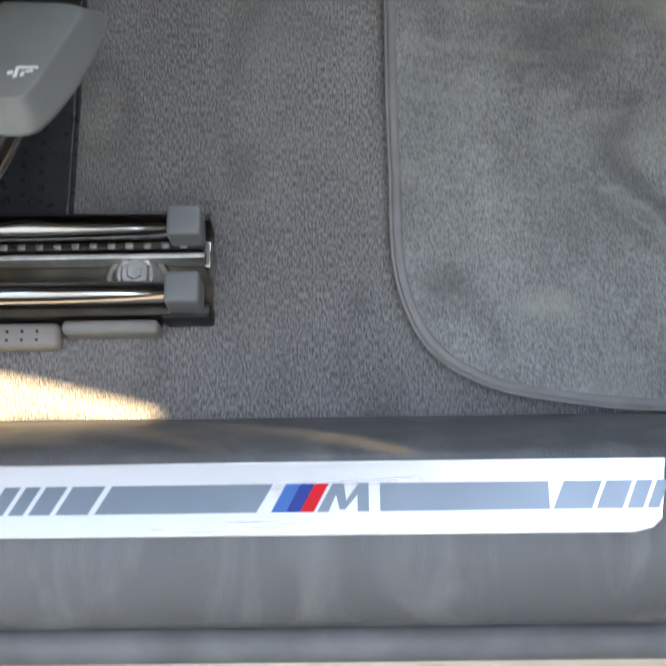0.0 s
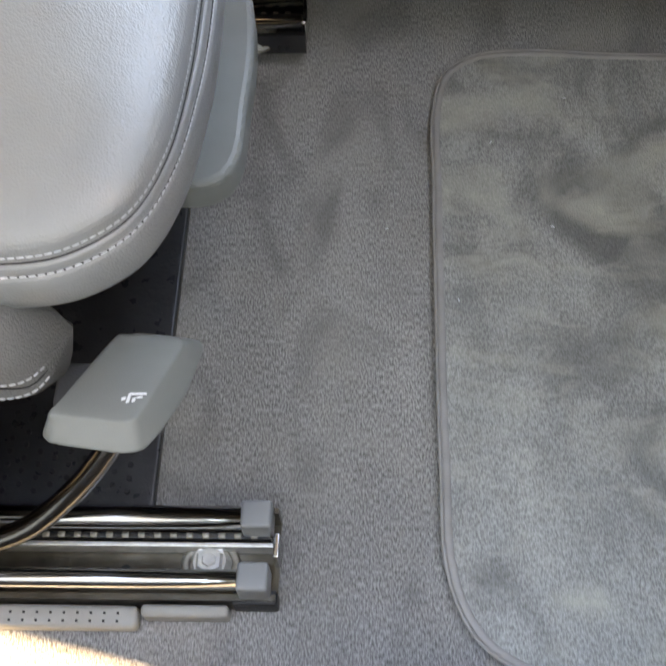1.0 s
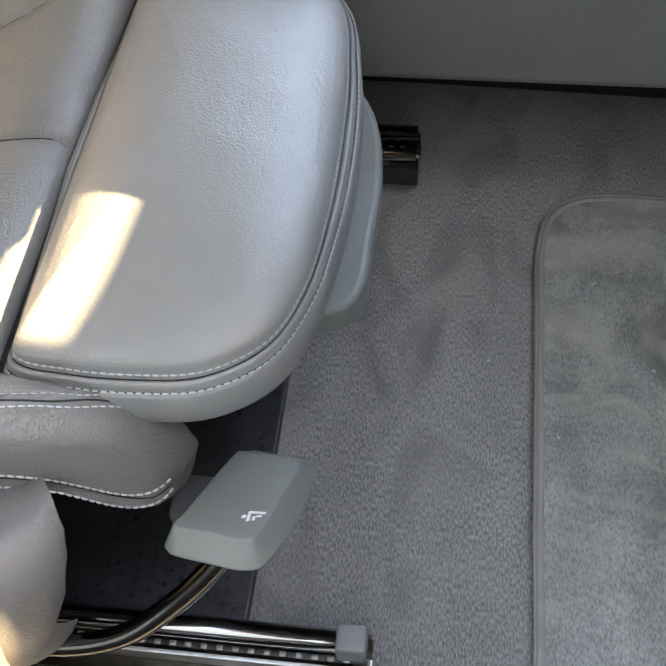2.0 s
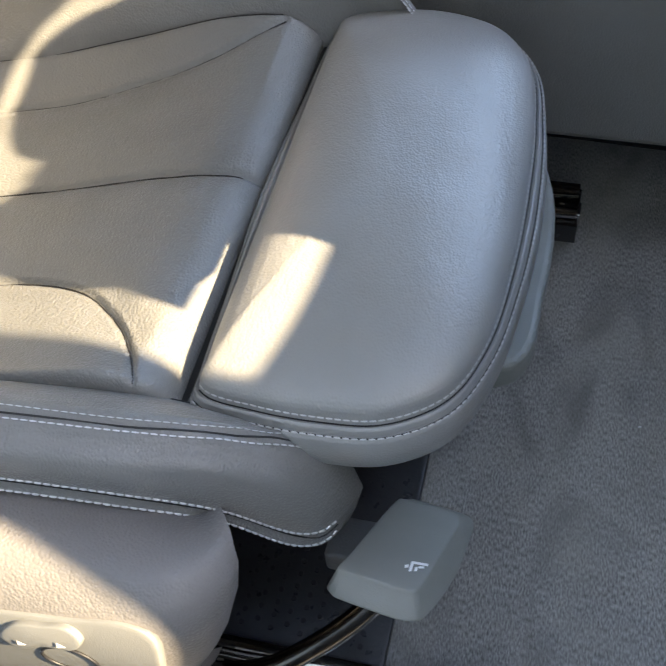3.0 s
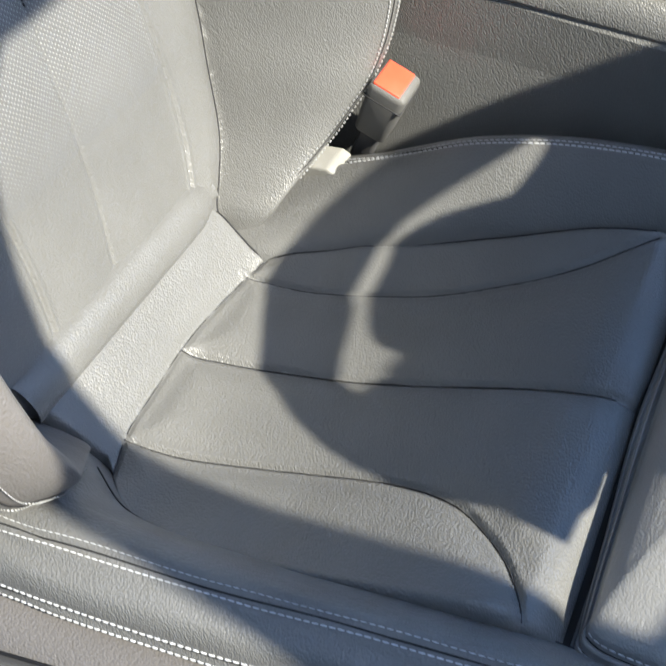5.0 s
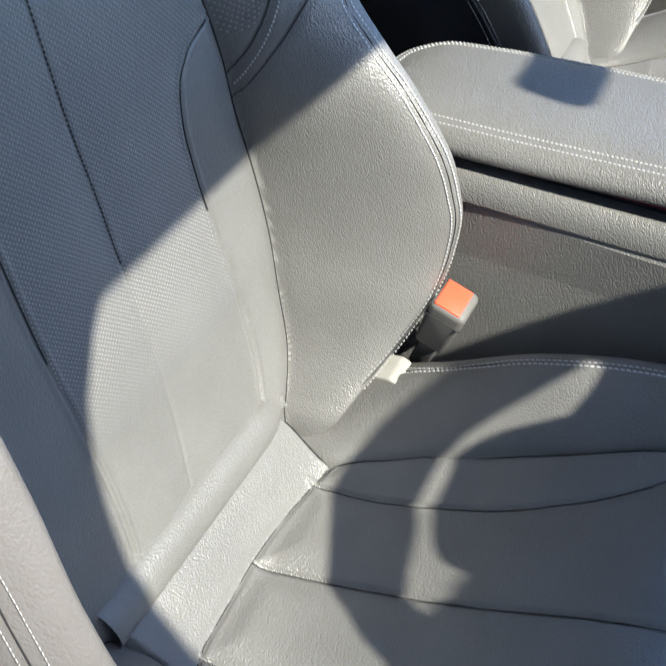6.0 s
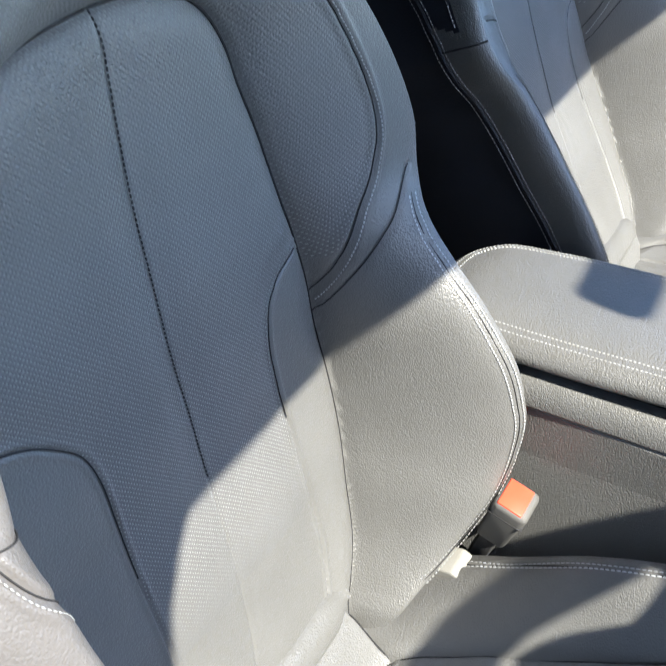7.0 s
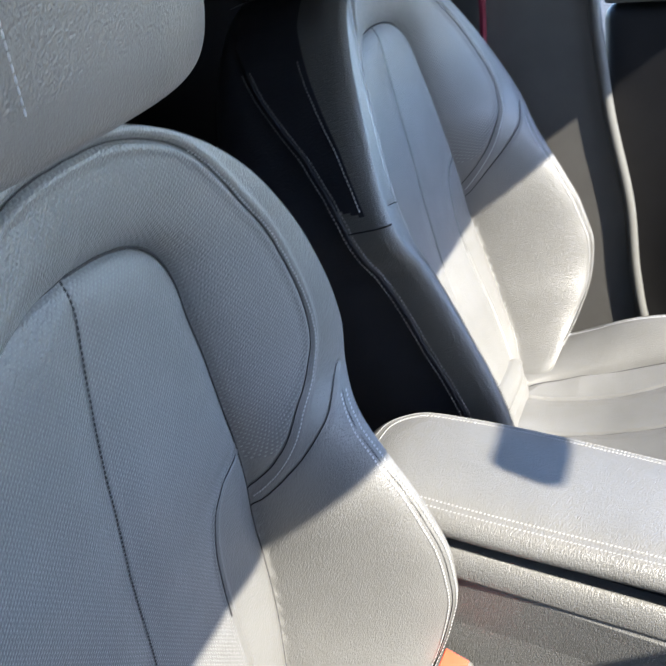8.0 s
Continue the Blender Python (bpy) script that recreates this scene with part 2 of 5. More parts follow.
def spline(points, n, closed=False):
    """n points along a smooth curve through the given ones, evenly by length."""
    p = np.array(points, float)
    if closed:
        p = np.vstack([p, p[:1]])
    s = np.concatenate([[0], np.cumsum(np.linalg.norm(np.diff(p, axis=0), axis=1))])
    if closed:
        q = np.vstack([p[-3:-1], p, p[1:3]])
        k = np.concatenate([s[-3:-1] - s[-1], s, s[1:3] + s[-1]])
    else:
        q, k = p, s
    fine = np.linspace(0, s[-1], max(n * 4, 200))
    d = np.diff(q, axis=0) / np.diff(k)[:, None]
    m = np.vstack([d[:1], (d[:-1] + d[1:]) / 2, d[-1:]])
    i = np.clip(np.searchsorted(k, fine, side="right") - 1, 0, len(k) - 2)
    h = (k[i + 1] - k[i])[:, None]
    u = (fine - k[i])[:, None] / h
    c = (2 * u**3 - 3 * u**2 + 1) * q[i] + (u**3 - 2 * u**2 + u) * h * m[i] + (3 * u**2 - 2 * u**3) * q[i + 1] + (u**3 - u**2) * h * m[i + 1]
    L = np.concatenate([[0], np.cumsum(np.linalg.norm(np.diff(c, axis=0), axis=1))])
    w = np.linspace(0, L[-1], n + 1)[:-1] if closed else np.linspace(0, L[-1], n)
    return np.stack([np.interp(w, L, c[:, j]) for j in range(c.shape[1])], 1)


def sheet(name, P, closed_v=False, closed_u=False):
    """A mesh over a grid of points P[u, v]."""
    nu, nv = P.shape[:2]
    f = []
    for i in range(nu if closed_u else nu - 1):
        a, b = i * nv, ((i + 1) % nu) * nv
        for j in range(nv if closed_v else nv - 1):
            k = (j + 1) % nv
            f.append((a + j, b + j, b + k, a + k))
    return mesh(name, P.reshape(-1, 3), f)


def tube(name, points, radius, sides=10, n=60, closed=False):
    c = spline(points, n, closed)
    nxt = np.roll(c, -1, 0) if closed else np.vstack([c[1:], 2 * c[-1:] - c[-2:-1]])
    prv = np.roll(c, 1, 0) if closed else np.vstack([2 * c[:1] - c[1:2], c[:-1]])
    t = nxt - prv
    t /= np.linalg.norm(t, axis=1)[:, None]
    ref = np.array([0, 0, 1.0]) if np.abs(t[:, 2]).mean() < 0.8 else np.array([0, 1.0, 0])
    a = np.cross(t, ref)
    a /= np.linalg.norm(a, axis=1)[:, None]
    b = np.cross(t, a)
    r = np.broadcast_to(np.asarray(radius, float), (len(c),))
    ang = np.linspace(0, 2 * np.pi, sides, endpoint=False)
    P = c[:, None] + r[:, None, None] * (np.cos(ang)[None, :, None] * a[:, None] + np.sin(ang)[None, :, None] * b[:, None])
    me_v = list(P.reshape(-1, 3))
    f = []
    m = len(c)
    for i in range(m if closed else m - 1):
        for j in range(sides):
            k = (j + 1) % sides
            u = ((i + 1) % m) * sides
            f.append((i * sides + j, i * sides + k, u + k, u + j))
    if not closed:
        f.append(tuple(range(sides)))
        f.append(tuple(reversed(range((m - 1) * sides, m * sides))))
    return mesh(name, me_v, f)


def box(name, lo, hi, bevel=0.003, segments=3):
    bm = bmesh.new()
    bmesh.ops.create_cube(bm, size=1)
    lo, hi = Vector(lo), Vector(hi)
    for v in bm.verts:
        v.co = Vector((lo[k] + (v.co[k] + 0.5) * (hi[k] - lo[k]) for k in range(3)))
    if bevel:
        bmesh.ops.bevel(bm, geom=bm.edges[:], offset=bevel, segments=segments, affect="EDGES", profile=0.5)
    for f in bm.faces:
        f.smooth = True
    me = bpy.data.meshes.new(name)
    bm.to_mesh(me)
    bm.free()
    return me


def prism(name, outline, axis, lo, hi, bevel=0.0, segments=2):
    """An outline in the two other axes, drawn out along one axis from lo to hi."""
    bm = bmesh.new()
    k = "xyz".index(axis)
    vs = []
    for a, b in outline:
        c = [a, b]
        c.insert(k, lo)
        vs.append(bm.verts.new(c))
    f = bm.faces.new(vs)
    e = bmesh.ops.extrude_face_region(bm, geom=[f])
    for v in e["geom"]:
        if isinstance(v, bmesh.types.BMVert):
            v.co[k] = hi
    bmesh.ops.recalc_face_normals(bm, faces=bm.faces[:])
    if bevel:
        bmesh.ops.bevel(bm, geom=bm.edges[:], offset=bevel, segments=segments, affect="EDGES", profile=0.5, clamp_overlap=True)
    me = bpy.data.meshes.new(name)
    bm.to_mesh(me)
    bm.free()
    return me


def stitches(name, points, pitch=0.0044, length=0.0034, width=0.00085, lift=0.0006, up=(0, 0, 1)):
    """A row of single thread stitches along a curve."""
    p = np.array(points, float)
    L = np.linalg.norm(np.diff(p, axis=0), axis=1).sum()
    c = spline(p, max(4, int(L / pitch)))
    V, F = [], []
    u = np.array(up, float)
    for i in range(len(c) - 1):
        d = c[i + 1] - c[i]
        d /= np.linalg.norm(d)
        s = np.cross(d, u)
        s /= np.linalg.norm(s)
        w = np.cross(s, d)
        o = c[i] + w * lift
        e = o + d * length
        k = len(V)
        for q, g in ((o, 0.55), ((o + e) / 2, 1.0), (e, 0.55)):
            V += [q - s * width / 2 * g - w * 0.0006, q + w * 0.0006 * g, q + s * width / 2 * g - w * 0.0006]
        for a in (0, 3):
            F += [(k + a, k + a + 1, k + a + 4, k + a + 3), (k + a + 1, k + a + 2, k + a + 5, k + a + 4)]
    return mesh(name, V, F)


def gap_to(curve, X, Y):
    """Distance from the grid points to a plane curve."""
    c = np.asarray(curve)
    d = np.full(X.shape, 9.0)
    for i in range(len(c) - 1):
        a, b = c[i], c[i + 1]
        q = b - a
        t = np.clip(((X - a[0]) * q[0] + (Y - a[1]) * q[1]) / (q @ q + 1e-12), 0, 1)
        d = np.minimum(d, np.hypot(X - a[0] - t * q[0], Y - a[1] - t * q[1]))
    return d


# ---- the car's floor, sill and shell ----
CX = 0.262          # middle of the near seat
STEP = 0.760        # to the middle of the far seat
MID = CX + STEP / 2

ground = tagged(part("ground", sheet("ground", np.array([[(x, y, -0.36) for y in np.linspace(-40, 40, 9)] for x in np.linspace(-40, 40, 9)])), ASPHALT), "sunlit dark asphalt ground beside the car", "ground", kind="structure")
# Unseen wall, added to cut the sky light from the door side.
sky_block_wall = tagged(part("wall_skyblock", box("wall_skyblock", (-7.0, -2.35, -0.40), (7.0, -2.20, 8.0), 0.01), PLASTER), "unseen plain grey wall added to block door-side sky light", "wall", kind="structure")
floor = tagged(part("floor", box("floor", (-1.7, -0.06, -0.05), (1.5, 1.40, 0.0), 0.0), CARPET), "dark grey woven carpet on the car floor", "floor", kind="structure")
mat = empty("floor_mat", (0, 0, 0), "grey velour floor mat with bound edge, lightly soiled", "floor mat")
MATLINE = [(0.72, -0.034), (0.40, -0.034), (0.25, -0.033), (0.197, -0.027), (0.162, -0.019), (0.131, 0.001), (0.115, 0.036), (0.1115, 0.11), (0.1115, 0.23), (0.1125, 0.35), (0.1145, 0.43), (0.124, 0.466), (0.147, 0.484), (0.19, 0.489), (0.253, 0.484), (0.45, 0.478), (0.72, 0.475)]
ml = spline(MATLINE, 160)
part("carpet_face", prism("carpet_face", [tuple(q) for q in ml], "z", 0.0005, 0.007), MATPILE, mat)
nrm = np.gradient(ml, axis=0)
nrm = np.column_stack([nrm[:, 1], -nrm[:, 0]]) / np.linalg.norm(nrm, axis=1)[:, None]
band = np.array([[(p[0] + q[0] * o, p[1] + q[1] * o, z) for o, z in ((-0.0030, 0.0005), (-0.0034, 0.004), (-0.0024, 0.0072), (-0.0008, 0.0082), (0.0012, 0.0083), (0.0024, 0.0079), (0.0030, 0.0066))] for p, q in zip(ml, -nrm)])
part("binding", sheet("binding", band), BINDING, mat, "brown-grey woven edge binding")
part("edge_cord", tube("edge_cord", [(p[0] - q[0] * 0.0040, p[1] - q[1] * 0.0040, 0.0072) for p, q in zip(ml, nrm)], 0.0012, 8, 240), BINDING, mat)

lint = []
for k, (x, y, q) in enumerate(((0.217, 0.436, 0.0092), (0.155, 0.390, 0.0092), (0.124, 0.242, 0.0092), (0.197, 0.307, 0.0092), (0.072, 0.311, 0.0022))):
    a = 0.9 * k
    lint.append(tube("lint", [(x - 0.0013 * math.cos(a), y - 0.0013 * math.sin(a), q), (x, y + 0.0003, q + 0.0006), (x + 0.0013 * math.cos(a), y + 0.0013 * math.sin(a), q)], 0.0005, 6, 6))
bm = bmesh.new()
for me in lint:
    bm.from_mesh(me)
tagged(part("lint", bm, THREAD), "few pale bits of lint on the mat and carpet", "lint", kind="stuff")

SILL = [(-0.033, -0.02), (-0.0375, 0.0), (-0.0455, 0.030), (-0.0555, 0.062), (-0.0660, 0.089), (-0.0725, 0.1005), (-0.078, 0.105), (-0.113, 0.1045), (-0.125, 0.103), (-0.142, 0.096), (-0.149, 0.088), (-0.151, 0.078), (-0.150, -0.05)]
sill = empty("door_sill", (0, 0, 0), "dark grey grained plastic door sill trim", "door sill", kind="structure")
sp = spline(SILL, 70)
part("trim", sheet("trim", np.array([[(x, y, z) for y, z in sp] for x in np.linspace(-0.95, 1.0, 40)])), SILLPLASTIC, sill)
part("seal", tube("seal", [(x, -0.158, 0.074) for x in (-0.95, -0.3, 0.3, 1.0)], 0.0085, 12, 40), RUBBER, sill, "grey rubber door seal")
part("flange", prism("flange", [(-0.1655, 0.070), (-0.1725, 0.066), (-0.1725, 0.050), (-0.151, 0.050), (-0.151, 0.066)], "x", -0.95, 1.0, 0.0015), BEIGE, sill, "beige painted sill flange")
part("outer_sill", prism("outer_sill", [(-0.174, 0.045), (-0.20, 0.02), (-0.20, -0.2), (-0.151, -0.2), (-0.151, 0.045)], "x", -0.95, 1.0, 0.002), PAINT, sill, "dark painted outer sill")

# ---- sill plate with its emblem ----
plate = empty("sill_plate", (0, 0, 0.106), "brushed aluminium sill plate with striped emblem", "sill plate")
PY0, PY1 = -0.1125, -0.0795
part("base", prism("base", [(-0.40, PY0 + 0.001), (0.205, PY0), (0.2135, PY0 + 0.002), (0.218, PY0 + 0.006), (0.222, PY1), (-0.40, PY1)], "z", -0.001, 0.0022, 0.0006), ALU, plate)
BY0, BY1 = -0.1020, -0.0895


def slanted(name, x0, x1, lean, mat_, z=0.0026, y0=BY0, y1=BY1):
    return part(name, prism(name, [(x0, y0), (x1, y0), (x1 + lean, y1), (x0 + lean, y1)], "z", 0.002, z), mat_, plate)


for a, b in ((-0.150, -0.085), (-0.0815, -0.0745), (-0.072, -0.0655), (-0.063, -0.0535), (-0.051, -0.0365), (-0.0335, 0.0385)):
    slanted("dark_band", a, b, 0.0075, ALUDARK)
slanted("dark_band", 0.0935, 0.1685, 0.0, ALUDARK)
for a, b in ((0.170, 0.187), (0.189, 0.2005), (0.2025, 0.2095), (0.2115, 0.2165)):
    slanted("dark_band", a, b, 0.0055, ALUDARK)
slanted("light_blue_bar", 0.0450, 0.0515, 0.0068, BLUE1, 0.003)
slanted("dark_blue_bar", 0.0516, 0.0578, 0.0068, BLUE2, 0.003)
slanted("red_bar", 0.0579, 0.0640, 0.0068, RED, 0.003)
part("grey_shape", prism("grey_shape", [(0.0655, BY0), (0.0725, BY1), (0.0775, BY1), (0.0785, BY0 + 0.005), (0.0840, BY1), (0.0885, BY1), (0.0885, BY0), (0.0835, BY0), (0.0835, BY0 + 0.0075), (0.0780, BY0 + 0.001), (0.0755, BY0 + 0.001), (0.0740, BY0 + 0.0075), (0.0705, BY0)], "z", 0.002, 0.003), ALUDARK, plate)


# ---- seat rail ----
def seat_rail(place, name_label, capped=True):
    r = empty("seat_rail", place, name_label, "seat rail", "seat rails")
    X0 = -0.62
    low = 0.0185 if capped else 0.0350
    channel = prism("channel", [(low, 0.0), (0.076, 0.0), (0.076, 0.026), (0.0725, 0.026), (0.0725, 0.004), (low + 0.004, 0.004), (low + 0.004, 0.020), (low, 0.020)], "x", X0, 0.003)
    part("channel", channel, STEEL if capped else BLACKSTEEL, r)
    for k, (y, z, rad) in enumerate(((0.068, 0.030, 0.0075), (0.0285 if capped else 0.0415, 0.030, 0.0062))):
        part("rod", tube("rod", [(X0, y, z), (-0.3, y, z), (-0.012 if capped else 0.001, y, z)], rad, 20, 8), CHROME, r, "polished steel guide rod")
        if not capped:
            continue
        cap = box("end_cap", (-0.0195, y - 0.0092, z - 0.014), (0.0, y + 0.0092, z + 0.0095), 0.0024, 3)
        part("end_cap", cap, GREYCAP, r, "grey plastic end cap")
    if capped:
        part("stop", box("stop", (-0.024, 0.0165, 0.0), (0.004, 0.026, 0.018), 0.002), BLACKPLASTIC, r)
    part("lip", box("lip", (0.0005, 0.044, 0.004), (0.0045, 0.060, 0.026), 0.001), CHROME, r)
    part("ledge", box("ledge", (X0, 0.0530, 0.004), (0.0, 0.0562, 0.018), 0.0008), ZINC if capped else CHROME, r, "pale inner ledge")
    # toothed strip with slots
    V = prism("tooth_strip", [(0.0575, 0.004), (0.0615, 0.004), (0.0615, 0.021), (0.0575, 0.021)], "x", X0, -0.002)
    part("tooth_strip", V, BLACKSTEEL, r)
    for i in range(34):
        x = -0.010 - i * 0.0103
        part("tooth", box("tooth", (x - 0.0046, 0.0574, 0.0205), (x, 0.0612, 0.0222), 0.0006, 1), TOOTH, r)
    bm = bmesh.new()
    part("boss", tube("boss", [(-0.041 + 0.0165 * math.cos(a), 0.0455 + 0.0125 * math.sin(a), 0.0060) for a in np.linspace(0, 2 * math.pi, 24, endpoint=False)], 0.0028, 8, 40, True), TOOTH, r, "raised pale rim round the bolt")
    for rad, z0, z1, seg in ((0.0150, 0.0040, 0.0085, 28), (0.0128, 0.0085, 0.0125, 24), (0.0098, 0.0125, 0.0155, 6), (0.0050, 0.0155, 0.0166, 6)):
        g = bmesh.ops.create_cone(bm, cap_ends=True, segments=seg, radius1=rad, radius2=rad * 0.82, depth=z1 - z0)
        bmesh.ops.translate(bm, verts=g["verts"], vec=(-0.041, 0.0455, (z0 + z1) / 2))
    part("bolt", bm, ZINC, r, "steel flanged bolt")
    for x, y in ((-0.108, 0.040), (-0.096, 0.0415), (-0.135, 0.040)):
        bm = bmesh.new()
        g = bmesh.ops.create_cone(bm, cap_ends=True, segments=16, radius1=0.0034, radius2=0.0034, depth=0.0012)
        bmesh.ops.translate(bm, verts=g["verts"], vec=(x, y, 0.0046))
        part("hole", bm, BLACKPLASTIC, r)
    return r


rail_a = seat_rail((0, 0, 0.0), "steel seat rail with grey end caps bolted to carpet")
rail_b = seat_rail((0.001, 0.453, 0.012), "black seat rail with bare steel rods on the carpet", False)
for k in range(2):
    copy_thing(rail_a, pose(0.0, STEP + 0.457 * k, 0.0))
strip = empty("rail_cover", (0, 0, 0), "grey perforated plastic strip beside the seat rail", "rail cover")
part("cover", box("cover", (-0.40, 0.0025, 0.0), (-0.083, 0.0175, 0.013), 0.004), COVERGREY, strip)
part("clip", box("clip", (-0.081, 0.0095, 0.0), (-0.026, 0.0175, 0.016), 0.003), COVERGREY, strip)
for i in range(26):
    for k in range(2):
        part("hole", box("hole", (-0.096 - i * 0.0085, 0.0060 + k * 0.005, 0.0126), (-0.0945 - i * 0.0085, 0.0075 + k * 0.005, 0.0133), 0), BLACKPLASTIC, strip)

# ---- under-seat pan seen beside the lever ----
pan = empty("seat_pan", (0, 0, 0), "black perforated plastic pan under the seat", "seat pan")
part("panel", box("panel", (-0.55, 0.080, 0.002), (-0.0815, 0.455, 0.012), 0.002), PANBLACK, pan)
for i in range(9):
    for j in range(7):
        bm = bmesh.new()
        g = bmesh.ops.create_cone(bm, cap_ends=True, segments=10, radius1=0.0026, radius2=0.0018, depth=0.002)
        bmesh.ops.translate(bm, verts=g["verts"], vec=(-0.10 - i * 0.0105, 0.092 + j * 0.0095 + (i % 2) * 0.0047, 0.0117))
        part("hole", bm, SEAM, pan)


# ---- seats ----
def cushion_insert(parent):
    """Seat cushion centre: puffed panels with sunk seams."""
    nu, nv = 190, 180
    xs = np.linspace(0, 1, nu)
    vs = np.linspace(0, 1, nv)
    out = [(-0.55, -0.122), (-0.512, -0.116), (-0.496, -0.130), (-0.475, -0.149), (-0.454, -0.158), (-0.40, -0.163), (-0.334, -0.163), (-0.259, -0.161), (-0.187, -0.154)]
    inn = [(-0.55, 0.108), (-0.51, 0.106), (-0.47, 0.119), (-0.43, 0.131), (-0.36, 0.145), (-0.314, 0.152), (-0.27, 0.160), (-0.22, 0.168), (-0.187, 0.180)]
    x = -0.548 + 0.3575 * xs
    a, b = cubic(out, x), cubic(inn, x)
    X = np.repeat(x[:, None], nv, 1)
    Vv = a[:, None] + (b - a)[:, None] * vs[None]
    prof = [(-0.548, 0.257), (-0.537, 0.248), (-0.512, 0.219), (-0.49, 0.212), (-0.45, 0.207), (-0.39, 0.211), (-0.33, 0.224), (-0.25, 0.2435), (-0.228, 0.2470), (-0.211, 0.2455), (-0.2015, 0.2405), (-0.1955, 0.2315), (-0.1922, 0.217), (-0.1905, 0.165)]
    Z = np.repeat(cubic(prof, x)[:, None], nv, 1)
    e = np.abs(vs * 2 - 1)[None]
    Z = Z + 0.022 * e**4 * np.clip((X + 0.53) / 0.1, 0, 1) * np.clip((-0.185 - X) / 0.03, 0, 1)
    Z -= 0.014 * np.clip((e - 0.955) / 0.045, 0, 1) ** 2
    seams = [
        spline([(-0.516, -0.009), (-0.459, 0.004), (-0.396, 0.011), (-0.329, 0.015), (-0.272, 0.019), (-0.231, 0.021), (-0.202, 0.025), (-0.188, 0.026)], 40),
        spline([(-0.510, 0.080), (-0.445, 0.088), (-0.396, 0.096), (-0.348, 0.103), (-0.318, 0.111), (-0.290, 0.119), (-0.263, 0.130), (-0.238, 0.145), (-0.216, 0.161)], 40),
        spline([(-0.510, -0.094), (-0.479, -0.090), (-0.455, -0.085), (-0.411, -0.077), (-0.367, -0.072), (-0.323, -0.071), (-0.293, -0.075), (-0.271, -0.083), (-0.253, -0.096), (-0.235, -0.113), (-0.223, -0.130), (-0.213, -0.150), (-0.211, -0.162)], 60),
        spline([(-0.500, -0.122), (-0.511, -0.089), (-0.514, -0.050), (-0.516, -0.009), (-0.515, 0.035), (-0.511, 0.075), (-0.505, 0.104)], 40),
    ]
    near = np.full(X.shape, 9.0)
    for s in seams:
        near = np.minimum(near, gap_to(s, X, Vv))
    Z += 0.0050 * (1 - np.exp(-(near / 0.016) ** 2)) - 0.0036 * np.exp(-(near / 0.0026) ** 2)
    for k, s in enumerate(seams[1:3]):
        d = gap_to(s, X, Vv)
        Z += 0.0012 * np.exp(-((d - 0.003) / 0.0016) ** 2)
    ob = part("cushion_insert", sheet("cushion_insert", np.stack([X, Vv, Z], 2)), LEATHER, parent)

    def on(px, pv):
        i = int(np.clip(np.searchsorted(x, px), 0, nu - 1))
        return (px, pv, float(np.interp(pv, Vv[i], Z[i])) + 0.0003)

    part("seam", tube("seam", [on(*q) for q in np.column_stack([x, b - 0.004])[3:176:3]], 0.0010, 6, 90), SEAM, ob, "sunk dark seam")
    for s in seams:
        part("seam", tube("seam", [on(*q) for q in s], 0.0005, 6, 60), SEAM, ob, "sunk dark seam")
    return ob


